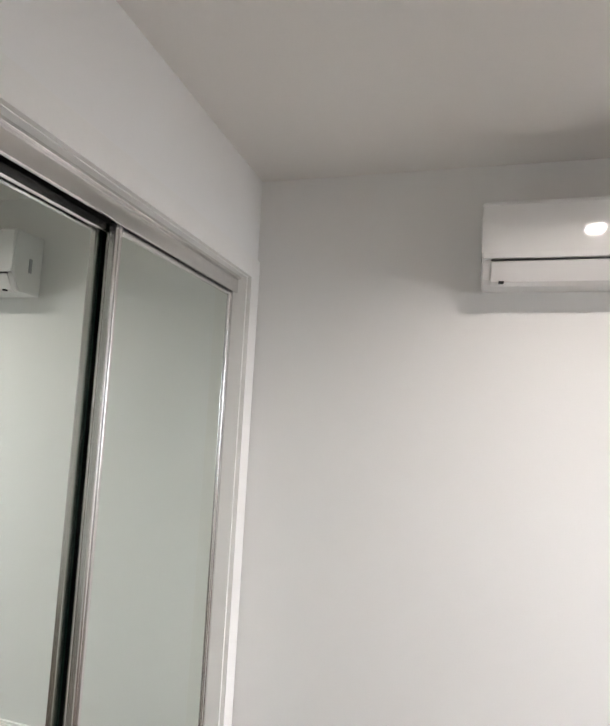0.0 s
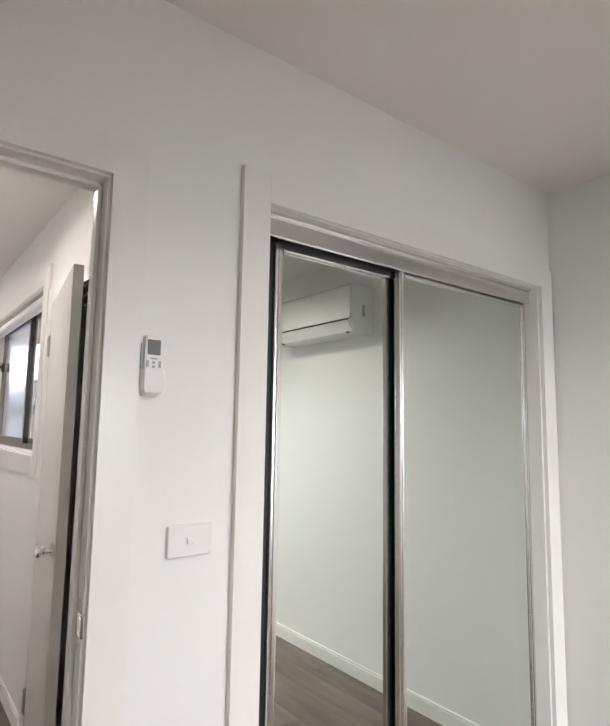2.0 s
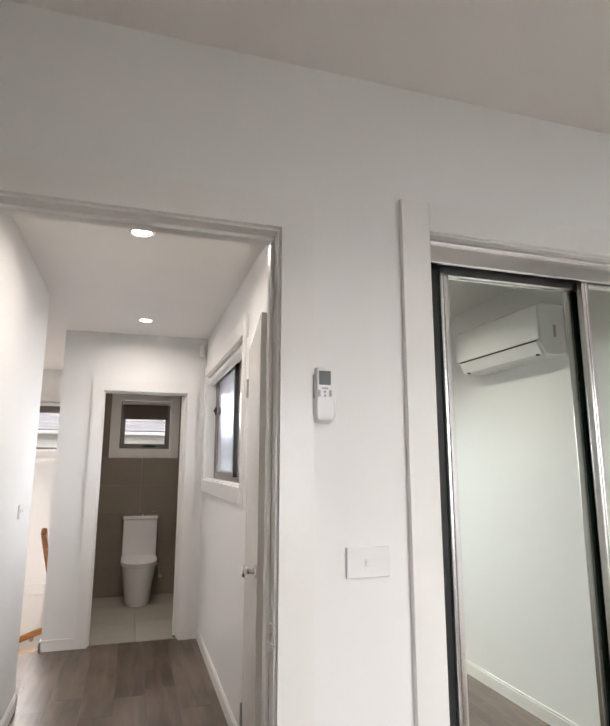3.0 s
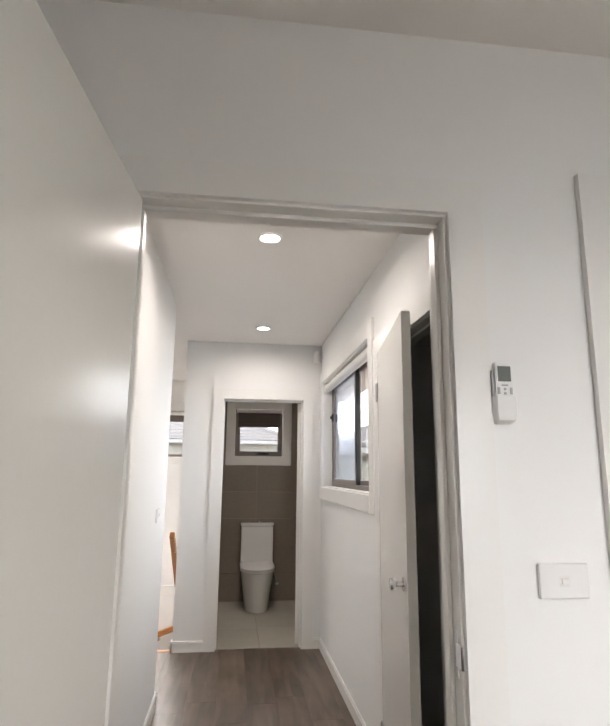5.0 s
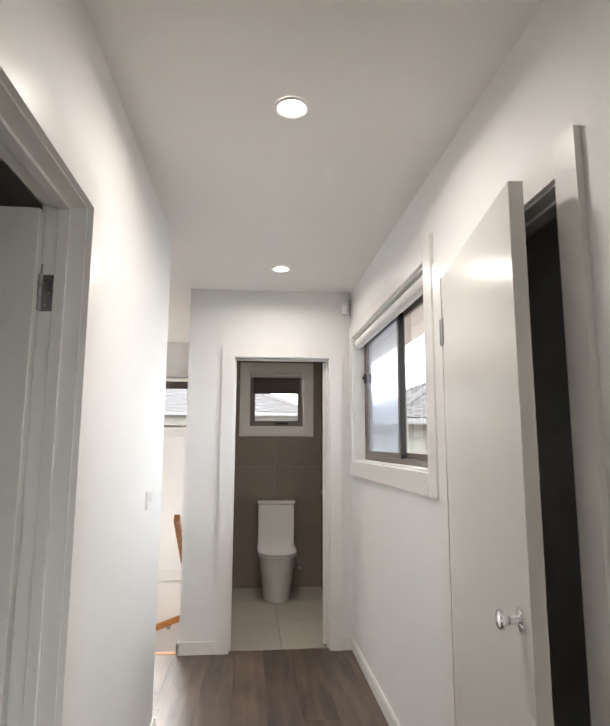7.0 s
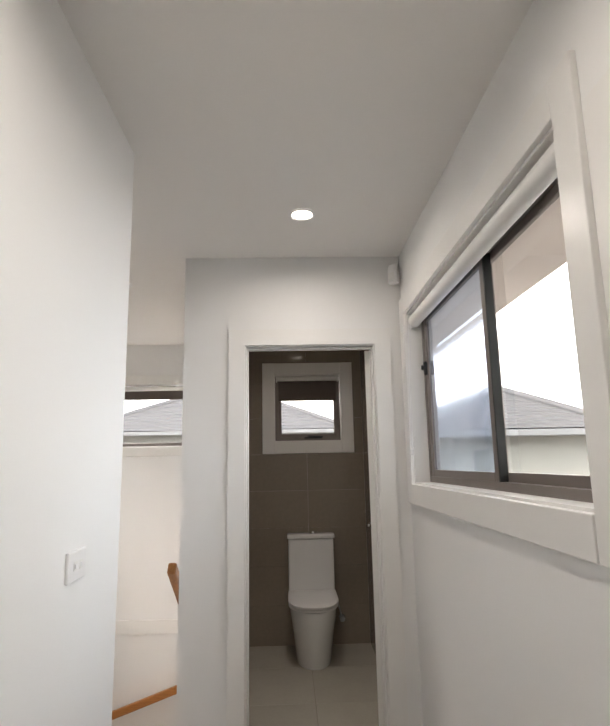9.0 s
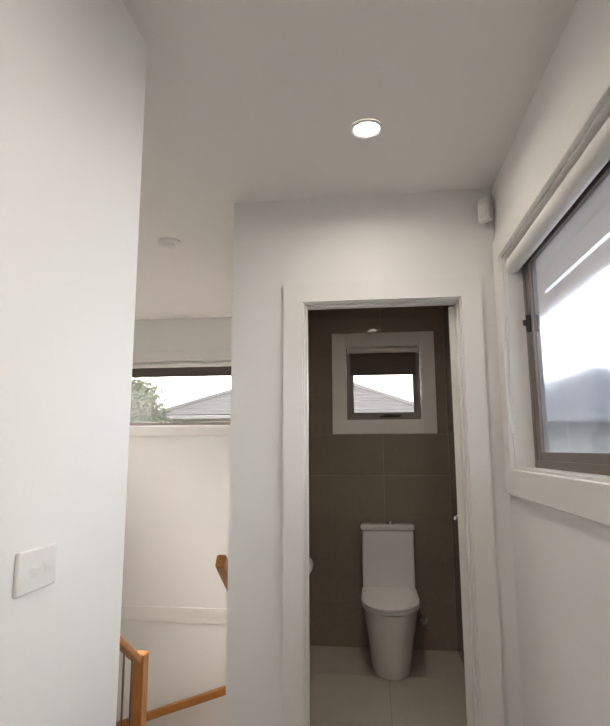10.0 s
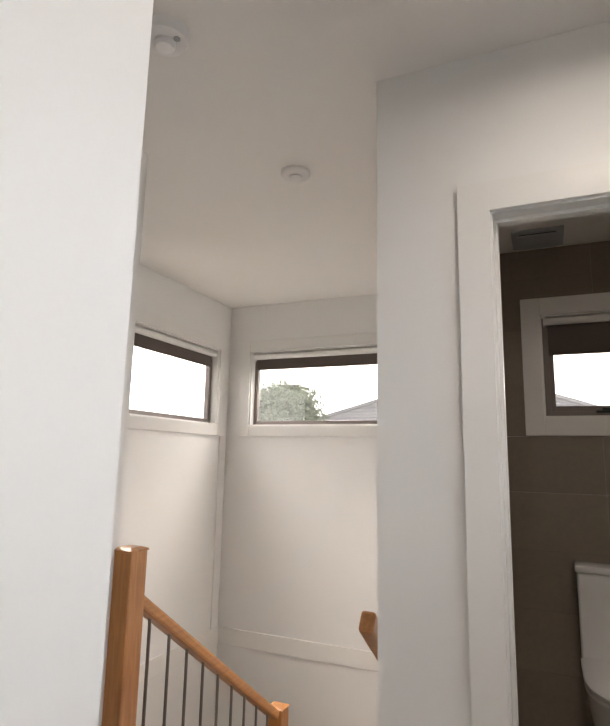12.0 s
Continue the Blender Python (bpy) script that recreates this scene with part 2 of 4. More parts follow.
class Side:
    """Maps along, depth and height of one wall face to the world. Depth grows into the wall."""

    def __init__(self, axis, face, sign):
        self.axis, self.face, self.sign = axis, face, sign

    def box(self, bm, u0, u1, d0, d1, z0, z1, bevel=0.0, seg=2):
        w0, w1 = sorted((self.face + self.sign * d0, self.face + self.sign * d1))
        if self.axis == "x":
            return box(bm, w0, w1, u0, u1, z0, z1, bevel, seg)
        return box(bm, u0, u1, w0, w1, z0, z1, bevel, seg)

    def at(self, u, d, z):
        w = self.face + self.sign * d
        return (w, u, z) if self.axis == "x" else (u, w, z)


H = 2.575
HALL_W, HALL_E, HALL_N = -0.335, 0.87, 3.665
HALL_END = 2.60
WC_N = 5.40
ST_N, ST_W = 5.935, -2.255
BED_E = 2.60
LOW = -2.7

# ---------------------------------------------------------------- structure
wall("wall_bedroom_north", "y", 0.0, 0.10, (-1.10, BED_E + 0.1), (0, H), [(-0.158, 0.618, -1, 2.085), (1.05, 2.497, -1, 2.11)])
wall("wall_bedroom_east", "x", BED_E, BED_E + 0.1, (-3.5, -0.0), (0, H))
wall("wall_bedroom_south", "y", -3.5, -3.4, (-1.10, BED_E), (0, H), [(0.95, 2.45, 0.95, 2.05)])
wall("wall_bedroom_west", "x", -1.10, -1.0, (-3.4, 0.0), (0, H))
wall("wall_hall_west", "x", HALL_W - 0.10, HALL_W, (0.10, HALL_END), (0, H), [(0.265, 1.10, -1, 2.085)])
wall("wall_hall_east", "x", HALL_E, 1.0, (0.10, WC_N + 0.10), (0, H), [(0.785, 1.635, -1, 2.085), (1.84, 3.545, 1.31, 2.205)])
wall("wall_hall_north", "y", HALL_N, HALL_N + 0.10, (-0.34, HALL_E), (0, H), [(-0.02, 0.722, -1, 2.085)])
wall("wall_toilet_west", "x", -0.34, -0.232, (HALL_N + 0.10, ST_N), (LOW, H))
wall("wall_toilet_north", "y", WC_N + 0.012, WC_N + 0.10, (-0.232, HALL_E), (0, H), [(0.105, 0.68, 1.605, 2.18)])
wall("wall_stair_north", "y", ST_N, ST_N + 0.1, (ST_W - 0.1, -0.232), (LOW, H), [(-2.05, -0.45, 1.60, 2.19)])
wall("wall_stair_west", "x", ST_W - 0.1, ST_W, (HALL_END - 0.1, ST_N), (LOW, H), [(4.0, 5.78, 1.60, 2.19)])
wall("wall_landing_west", "x", -1.42, -1.33, (HALL_END, 3.74), (LOW, H))
wall("wall_landing_south", "y", HALL_END - 0.1, HALL_END, (ST_W, HALL_W - 0.1), (LOW, H))
wall("wall_west_room_west", "x", -3.1, -3.0, (0.10, HALL_END - 0.1), (0, H))
wall("wall_west_room_south", "y", 0.0, 0.10, (-3.1, -1.10), (0, H))
wall("wall_west_room_north", "y", HALL_END - 0.1, HALL_END, (-3.1, ST_W - 0.1), (0, H))
wall("wall_wardrobe_back", "y", 0.70, 0.76, (1.0, BED_E + 0.1), (0, H), label="white wardrobe back wall in shade")
wall("wall_wardrobe_east", "x", BED_E, BED_E + 0.1, (0.10, 0.70), (0, H), label="white wardrobe side wall in shade")
wall("wall_cupboard_north", "y", 1.70, 1.78, (1.0, 1.7), (0, H), label="plain cupboard side wall in shade")
wall("wall_cupboard_east", "x", 1.62, 1.70, (0.76, 1.70), (0, H), label="plain cupboard back wall in shade")

tagged(part("ceiling", box(B(-3.2, 2.75, -3.6, 1.78, H, H + 0.12), -3.2, 1.0, 1.78, 6.1, H, H + 0.12), CEIL_PAINT), "flat white painted plaster ceiling", "ceiling", kind="structure")
floor = tagged(part("floor", B(-3.1, 2.70, -3.5, HALL_N + 0.03, -0.25, -0.012), GROUT), "grey-brown oak plank floor through bedroom and hall", "floor", kind="structure")
tfloor = tagged(part("floor_toilet", B(-0.232, HALL_E, HALL_N + 0.03, WC_N, -0.25, -0.010), GROUT), "pale beige tiled toilet floor", "floor", kind="structure")
tagged(part("floor_lower", B(-2.4, -0.3, HALL_END, ST_N + 0.05, LOW - 0.1, LOW), CARPET), "beige floor at the foot of the stairs", "floor", kind="structure")


# ---------------------------------------------------------------- frames and trims
def door_frame(name, axis, face, sign, u0, u1, head, depth, label, width=0.088, far_side=True, ends=(True, True)):
    """Lining, stops and flat architraves round a door opening whose clear edges are u0, u1 and head."""
    s = Side(axis, face, sign)
    t = thing(name, label, "door frame", kind="structure")
    for a, b in ((u0 - 0.018, u0), (u1, u1 + 0.018)):
        part("lining", s.box(bmesh.new(), a, b, -0.002, depth + 0.002, 0, head + 0.018), TRIM, t)
    part("lining", s.box(bmesh.new(), u0, u1, -0.002, depth + 0.002, head, head + 0.018), TRIM, t)
    for a, b in ((u0, u0 + 0.011), (u1 - 0.011, u1)):
        part("stop", s.box(bmesh.new(), a, b, 0.040, 0.070, 0, head - 0.011, 0.002), TRIM, t)
    part("stop", s.box(bmesh.new(), u0, u1, 0.040, 0.070, head - 0.011, head, 0.002), TRIM, t)
    for d0, d1 in (((-0.018, 0.0), (depth, depth + 0.018)) if far_side else ((-0.018, 0.0),)):
        q = 0.006
        if ends[0]:
            part("architrave", s.box(bmesh.new(), u0 - q - width, u0 - q, d0, d1, 0, head + q + width, 0.0003), TRIM, t)
        if ends[1]:
            part("architrave", s.box(bmesh.new(), u1 + q, u1 + q + width, d0, d1, 0, head + q + width, 0.0003), TRIM, t)
        part("architrave", s.box(bmesh.new(), u0 - q, u1 + q, d0, d1, head + q, head + q + width, 0.0), TRIM, t)
    return t


door_frame("door_frame_bedroom", "y", 0.0, 1, -0.140, 0.600, 2.058, 0.10, "gloss white door frame between bedroom and hall")
frame_west = door_frame("door_frame_west_room", "x", HALL_W, -1, 0.285, 1.082, 2.062, 0.10, "gloss white door frame with flat architrave in hall")
door_frame("door_frame_cupboard", "x", HALL_E, 1, 0.803, 1.617, 2.062, 0.10, "gloss white cupboard door frame in hall wall", far_side=False)
frame_toilet = door_frame("door_frame_toilet", "y", HALL_N, 1, 0.0, 0.702, 2.058, 0.10, "gloss white toilet door frame at hall end")

wt = thing("trim_wardrobe", "gloss white flat architrave round wardrobe opening", "trim", kind="structure")
part("architrave", B(0.962, 1.050, -0.018, 0.0, 0, 2.200, bevel=0.0008), TRIM, wt)
part("architrave", B(2.497, 2.585, -0.018, 0.0, 0, 2.200, bevel=0.0008), TRIM, wt)
part("architrave", B(1.0505, 2.4965, -0.018, 0.0, 2.112, 2.1998, bevel=0.0008), TRIM, wt)
part("lining", B(2.487, 2.497, 0.0, 0.175, 0, 2.11), TRIM, wt)
part("lining", B(1.050, 1.058, 0.0, 0.175, 0, 2.11), TRIM, wt)


def skirting(runs, label="white gloss skirting board with rounded top"):
    """One board: runs of (axis, face, sign, u0, u1), sign pointing from the wall into the room."""
    for axis, face, sign, u0, u1 in runs:
        s = Side(axis, face, -sign)
        bm = s.box(bmesh.new(), u0, u1, -0.014, 0.0, 0.0, 0.070)
        s.box(bm, u0, u1, -0.011, 0.0, 0.070, 0.084, 0.004)
        tagged(part("baseboard", bm, TRIM), label, "skirting board", kind="structure")


skirting([
    ("y", 0.0, -1, 0.697, 0.960), ("y", 0.0, -1, -1.0, -0.236), ("x", BED_E, -1, -3.39, -0.019), ("y", -3.4, 1, -0.98, BED_E - 0.02), ("x", -1.0, 1, -3.38, -0.01),
    ("x", HALL_W, 1, 1.178, HALL_END), ("x", HALL_W, 1, 0.12, 0.189), ("x", HALL_E, -1, 0.12, 0.707), ("x", HALL_E, -1, 1.713, HALL_N - 0.015),
    ("y", HALL_N, -1, -0.354, -0.096), ("y", HALL_N, -1, 0.798, HALL_E - 0.015), ("y", HALL_END, 1, -1.32, HALL_W + 0.014), ("x", -1.33, 1, HALL_END + 0.015, 3.72), ("x", -0.34, -1, HALL_N - 0.014, 3.72),
])


# ---------------------------------------------------------------- doors
def hinge(parent, x, y, z, axis="z"):
    bm = bmesh.new()
    rod(bm, (x, y, z - 0.05), (x, y, z + 0.05), 0.0065, 10)
    box(bm, x - 0.003, x + 0.03, y - 0.002, y + 0.002, z - 0.05, z + 0.05)
    return part("hinge", bm, STEEL, parent, "satin steel butt hinge", smooth=False)


def leaf(name, w, h, pose_m, label, knob=None, thick=0.037):
    """A flush door leaf: hinge edge along z at the origin, width along +x, thickness along +y."""
    t = thing(name, label, "door", kind="structure", at=pose_m)
    part("leaf", B(0.003, w, 0.0, thick, 0.012, h, bevel=0.0025), DOOR_PAINT, t)
    for z in (0.22, 1.85):
        hinge(t, 0.0, -0.004, z)
    if knob == "knob":
        for sgn, y0 in ((-1, 0.0),):
            bm = bmesh.new()
            prof = [(0.026, 0.0), (0.026, 0.006), (0.011, 0.010), (0.010, 0.028), (0.020, 0.034), (0.024, 0.044), (0.021, 0.054), (0.010, 0.058)]
            loft(bm, [[(w - 0.06 + r * math.cos(a), y0 + sgn * d, 1.03 + r * math.sin(a)) for a in (2 * math.pi * i / 20 for i in range(20))] for r, d in prof])
            part("door_knob", bm, CHROME, t, "polished chrome door knob", smooth=True)
    if knob == "lever":
        for sgn, y0 in ((-1, 0.0), (1, thick)):
            bm = bmesh.new()
            rod(bm, (w - 0.06, y0, 1.03), (w - 0.06, y0 + sgn * 0.008, 1.03), 0.027, 20)
            rod(bm, (w - 0.06, y0 + sgn * 0.008, 1.03), (w - 0.06, y0 + sgn * 0.05, 1.03), 0.010, 14)
            beam(bm, (w - 0.052, y0 + sgn * 0.05, 1.03), (w - 0.17, y0 + sgn * 0.05, 1.03), 0.012, 0.020, 0.005)
            part("door_handle", bm, CHROME, t, "polished chrome lever handle", smooth=True)
    if knob == "lever":
        part("latch", B(w - 0.0015, w + 0.0012, 0.008, 0.029, 0.98, 1.08), STEEL, t)
    return t


leaf("door_1", 0.735, 2.045, pose(-0.162, -0.006, 0, 0, 0, -95.5), "open gloss white flush bedroom door on hinges", "lever")
leaf("door_2", 0.790, 2.045, pose(HALL_W - 0.106, 1.086, 0, 0, 0, 180), "open pale grey-white flush door into side room", "lever")
leaf("door_3", 0.812, 2.062, pose(0.850, 1.612, 0, 0, 0, -98.0), "half-open gloss white cupboard door in hall", "knob")
leaf("door_4", 0.695, 2.045, pose(0.700, HALL_N + 0.078, 0, 0, 0, 78.0), "open white toilet door folded against side wall", "lever")



def jamb_hinge(parent, s, u, out, d0, d1, z):
    """The leaf of a butt hinge let into a jamb, with its knuckle and screws."""
    plate = part("hinge", s.box(bmesh.new(), u, u + out * 0.0025, d0, d1, z - 0.05, z + 0.05, 0.001), STEEL, parent, "satin steel butt hinge")
    bm = bmesh.new()
    for k in (-0.0335, 0.0, 0.0335):
        rod(bm, s.at(u + out * 0.006, d1 + 0.005, z + k - 0.0155), s.at(u + out * 0.006, d1 + 0.005, z + k + 0.0155), 0.0065, 12)
    part("knuckle", bm, STEEL, plate, smooth=True)
    for k in (-0.032, 0.0, 0.032):
        d = (d0 + d1) / 2 + (0.004 if k else -0.004)
        part("screw", rod(bmesh.new(), s.at(u + out * 0.0025, d, z + k), s.at(u + out * 0.0034, d, z + k), 0.0035, 10), CHROME, plate)


for z in (0.24, 1.82):
    jamb_hinge(frame_west, Side("x", HALL_W, -1), 1.082, -1, 0.072, 0.101, z)
    jamb_hinge(frame_toilet, Side("y", HALL_N, 1), 0.702, -1, 0.072, 0.101, z)

strike = thing("strike_plate", "chrome strike plate on bedroom door jamb", "strike plate")
part("plate", B(0.5985, 0.6005, 0.012, 0.036, 1.00, 1.10), CHROME, strike)
part("lip", B(0.592, 0.5995, -0.020, 0.012, 1.025, 1.075, bevel=0.003), CHROME, strike)

stop = thing("door_stop", "white rubber-tipped door stop on skirting board", "door stop")
part("stem", rod(bmesh.new(), (0.856, 1.728, 0.052), (0.800, 1.728, 0.052), 0.011, 14), PLASTIC, stop, smooth=True)
part("tip", rod(bmesh.new(), (0.800, 1.728, 0.052), (0.784, 1.728, 0.052), 0.014, 14), PLASTIC, stop, "white rubber tip", smooth=True)
part("base", rod(bmesh.new(), (0.857, 1.728, 0.052), (0.849, 1.728, 0.052), 0.018, 14), PLASTIC, stop, smooth=True)

# ---------------------------------------------------------------- mirrored wardrobe doors
wardrobe = thing("wardrobe", "built-in wardrobe with two sliding mirror doors", "wardrobe")
part("track_fascia", B(1.058, 2.487, 0.036, 0.048, 2.040, 2.109, bevel=0.003), ALU, wardrobe, "brushed aluminium head track")
part("track_lip", B(1.058, 2.487, 0.024, 0.036, 2.098, 2.109, bevel=0.002), ALU, wardrobe)
# solid black block; its colour stands in for shade behind the fascia
part("track_gap_shade", B(1.058, 2.487, 0.048, 0.170, 2.065, 2.109), BLACK, wardrobe, "black block painting in the shade above the doors")
part("floor_track", B(1.058, 2.487, 0.045, 0.135, 0.0, 0.012, bevel=0.002), ALU, wardrobe)


def mirror_door(x0, x1, y):
    """One sliding door: the mirror with its frame pieces under it."""
    z0, z1, w = 0.016, 2.055, 0.032
    d = part("mirror_door", B(x0 + w - 0.002, x1 - w + 0.002, y + 0.008, y + 0.013, z0 + 0.04, z1 - 0.026), MIRROR, wardrobe, "sliding mirror door in aluminium frame")
    for a in (x0, x1 - w):
        bm = bmesh.new()
        box(bm, a, a + w, y, y + 0.026, z0, z1, 0.007, 3)
        box(bm, a + 0.010, a + w - 0.010, y - 0.004, y + 0.002, z0, z1, 0.0018)
        part("stile", bm, ALU, d)
    part("top_rail", B(x0 + w, x1 - w, y + 0.002, y + 0.024, z1 - 0.030, z1, bevel=0.003), ALU, d)
    part("bottom_rail", B(x0 + w, x1 - w, y + 0.002, y + 0.024, z0, z0 + 0.045, bevel=0.003), ALU, d)
    part("backing", B(x0 + 0.004, x1 - 0.004, y + 0.0135, y + 0.022, z0 + 0.04, z1 - 0.026), GREEN_EDGE, d, "dark green backing board")
    return d


mirror_door(1.660, 2.485, 0.056)
mirror_door(1.146, 1.712, 0.092)
# black fill beside the rear door: brush seal plus painted gap shade
part("brush_seal", B(1.058, 1.145, 0.106, 0.136, 0.012, 2.065), BLACK, wardrobe, "black block for brush seal and shaded side gap")
part("brush_seal", B(1.676, 1.708, 0.0825, 0.0875, 0.012, 2.06), GREEN_EDGE, wardrobe, "dark green brush seal")


# ---------------------------------------------------------------- windows
def trim_ring(parent, s, u0, u1, z0, z1, w, thick=0.018, sill=0.0):
    """Flat boards round an opening, proud of the wall."""
    part("window_trim", s.box(bmesh.new(), u0 - w, u0, -thick, 0, z0 - w, z1 + w, 0.003), TRIM, parent)
    part("window_trim", s.box(bmesh.new(), u1, u1 + w, -thick, 0, z0 - w, z1 + w, 0.003), TRIM, parent)
    part("window_trim", s.box(bmesh.new(), u0 + 0.0004, u1 - 0.0004, -thick, 0, z1, z1 + w - 0.001, 0.003), TRIM, parent)
    part("window_sill", s.box(bmesh.new(), u0 + 0.0004, u1 - 0.0004, -thick - sill, 0, z0 - w + 0.001, z0, 0.003), TRIM, parent)


def reveal(parent, s, u0, u1, z0, z1, d):
    for a, b, c, e in ((u0, u0 + 0.008, z0, z1), (u1 - 0.008, u1, z0, z1), (u0 + 0.008, u1 - 0.008, z1 - 0.008, z1), (u0 + 0.008, u1 - 0.008, z0, z0 + 0.008)):
        part("window_reveal", s.box(bmesh.new(), a, b, 0.0, d, c, e), TRIM, parent)


def outer_frame(parent, s, u0, u1, z0, z1, d0, d1, w):
    for a, b, c, e in ((u0, u0 + w, z0, z1), (u1 - w, u1, z0, z1), (u0 + w, u1 - w, z1 - w, z1), (u0 + w, u1 - w, z0, z0 + w)):
        part("window_frame", s.box(bmesh.new(), a, b, d0, d1, c, e, 0.003), BRONZE, parent)


def pane(parent, s, u0, u1, z0, z1, d, mat, label=""):
    ob = part("pane", s.box(bmesh.new(), u0, u1, d, d + 0.004, z0, z1), mat, parent, label)
    ob.visible_shadow = False
    return ob


def roller(s, u0, u1, z1, drop, d, label, r=0.026, front=True):
    """A roller blind: tube, dark cloth let down by drop, weight bar."""
    t = thing("roller_blind", label, "blind")
    bm = rod(bmesh.new(), s.at(u0 + 0.012, d, z1 - r - 0.004), s.at(u1 - 0.012, d, z1 - r - 0.004), r, 20)
    part("roll", bm, BLIND_WHITE if front else BLIND, t, "", smooth=True)
    for a in (u0 + 0.001, u1 - 0.012):
        part("bracket", s.box(bmesh.new(), a, a + 0.011, d - 0.028, d + 0.030, z1 - 2 * r - 0.010, z1 - 0.001, 0.002), PLASTIC, t)
    if drop:
        part("cloth", s.box(bmesh.new(), u0 + 0.022, u1 - 0.022, d + r - 0.004, d + r - 0.002, z1 - drop, z1 - r), BLIND, t, "dark brown blind fabric")
        part("weight_bar", s.box(bmesh.new(), u0 + 0.022, u1 - 0.022, d + r - 0.009, d + r + 0.003, z1 - drop - 0.018, z1 - drop, 0.003), BLIND, t)
    return t


# hall window: two sashes, the further one frosted
s = Side("x", HALL_E, 1)
w1 = thing("window_1", "taupe aluminium sliding hall window with white trim", "window", kind="structure")
trim_ring(w1, s, 1.84, 3.545, 1.31, 2.205, 0.10, sill=0.004)
reveal(w1, s, 1.84, 3.545, 1.31, 2.205, 0.075)
outer_frame(w1, s, 1.848, 3.537, 1.318, 2.197, 0.075, 0.128, 0.030)
for a, b, d in ((2.595, 3.507, 0.079), (1.878, 2.665, 0.105)):
    sash = part("sash", s.box(bmesh.new(), a, a + 0.045, d, d + 0.022, 1.343, 2.172, 0.003), BRONZE, w1)
    part("sash_stile", s.box(bmesh.new(), b - 0.045, b, d, d + 0.022, 1.343, 2.172, 0.003), BRONZE, sash)
    part("sash_rail", s.box(bmesh.new(), a + 0.045, b - 0.045, d, d + 0.022, 1.343, 1.380, 0.003), BRONZE, sash)
    part("sash_rail", s.box(bmesh.new(), a + 0.045, b - 0.045, d, d + 0.022, 2.140, 2.172, 0.003), BRONZE, sash)
pane(w1, s, 2.638, 3.464, 1.378, 2.142, 0.087, FROST, "slightly frosted bluish glass pane")
pane(w1, s, 1.921, 2.622, 1.378, 2.142, 0.113, CLEAR)
part("sash_seal", s.box(bmesh.new(), 2.585, 2.596, 0.077, 0.105, 1.343, 2.172), BLACK, w1, "black rubber sash seal")
bm = s.box(bmesh.new(), 3.471, 3.487, 0.061, 0.079, 1.86, 1.93, 0.004)
s.box(bm, 3.475, 3.483, 0.049, 0.063, 1.885, 1.91, 0.003)
part("latch", bm, BLACK, w1, "black window latch")
hb = roller(s, 1.848, 3.537, 2.195, 0, 0.036, "rolled-up white roller blind in hall window", r=0.033)
cu = bpy.data.curves.new("bead_chain", "CURVE")
cu.dimensions, cu.bevel_depth, cu.bevel_resolution = "3D", 0.0022, 2
sp = cu.splines.new("NURBS")
loop = [s.at(3.523, 0.004, 2.17), s.at(3.527, -0.008, 1.95), s.at(3.527, -0.012, 1.62), s.at(3.520, -0.014, 1.50), s.at(3.513, -0.012, 1.47), s.at(3.505, -0.014, 1.52), s.at(3.500, -0.006, 1.80), s.at(3.507, 0.012, 2.16)]
sp.points.add(len(loop) - 1)
for p, q in zip(sp.points, loop):
    p.co = (*q, 1)
sp.use_endpoint_u, sp.order_u = True, 3
tmp = bpy.data.objects.new("bead_chain_curve", cu)
me = bpy.data.meshes.new_from_object(tmp)
bpy.data.objects.remove(tmp)
me.materials.clear()
me.materials.append(PLASTIC)
new("bead_chain", me).parent = hb
part("chain_clip", s.box(bmesh.new(), 3.503, 3.523, -0.020, -0.006, 1.455, 1.485, 0.003), PLASTIC, hb)

# toilet window: awning sash
s = Side("y", WC_N, 1)
w2 = thing("window_2", "small taupe awning window in white surround", "window", kind="structure")
trim_ring(w2, s, 0.105, 0.68, 1.605, 2.18, 0.10, thick=0.012)
reveal(w2, s, 0.105, 0.68, 1.605, 2.18, 0.045)
outer_frame(w2, s, 0.113, 0.672, 1.613, 2.172, 0.046, 0.095, 0.028)
for a, b, c, e in ((0.141, 0.167, 1.641, 2.144), (0.618, 0.644, 1.641, 2.144), (0.167, 0.618, 2.118, 2.144), (0.167, 0.618, 1.641, 1.670)):
    part("sash", s.box(bmesh.new(), a, b, 0.052, 0.084, c, e, 0.003), BRONZE, w2)
pane(w2, s, 0.165, 0.620, 1.668, 2.120, 0.066, CLEAR)
bm = s.box(bmesh.new(), 0.36, 0.51, 0.030, 0.052, 1.630, 1.642, 0.003)
beam(bm, s.at(0.39, 0.034, 1.650), s.at(0.52, 0.034, 1.644), 0.010, 0.012, 0.003)
part("winder", bm, BLACK, w2, "black chain winder handle")
roller(s, 0.120, 0.665, 2.173, 0.20, 0.022, "half-lowered dark roller blind over small window", r=0.022)

# stair windows
s = Side("y", ST_N, 1)
w3 = thing("window_3", "long high taupe fixed window over stairs", "window", kind="structure")
trim_ring(w3, s, -2.05, -0.45, 1.60, 2.19, 0.088)
reveal(w3, s, -2.05, -0.45, 1.60, 2.19, 0.055)
outer_frame(w3, s, -2.042, -0.458, 1.608, 2.182, 0.056, 0.098, 0.030)
pane(w3, s, -2.014, -0.486, 1.636, 2.154, 0.075, CLEAR)
roller(s, -2.040, -0.460, 2.181, 0.115, 0.026, "mostly raised dark roller blind on stair window", r=0.024)
s = Side("x", ST_W, -1)
w4 = thing("window_4", "high taupe window on stair side wall", "window", kind="structure")
trim_ring(w4, s, 4.0, 5.78, 1.60, 2.19, 0.088)
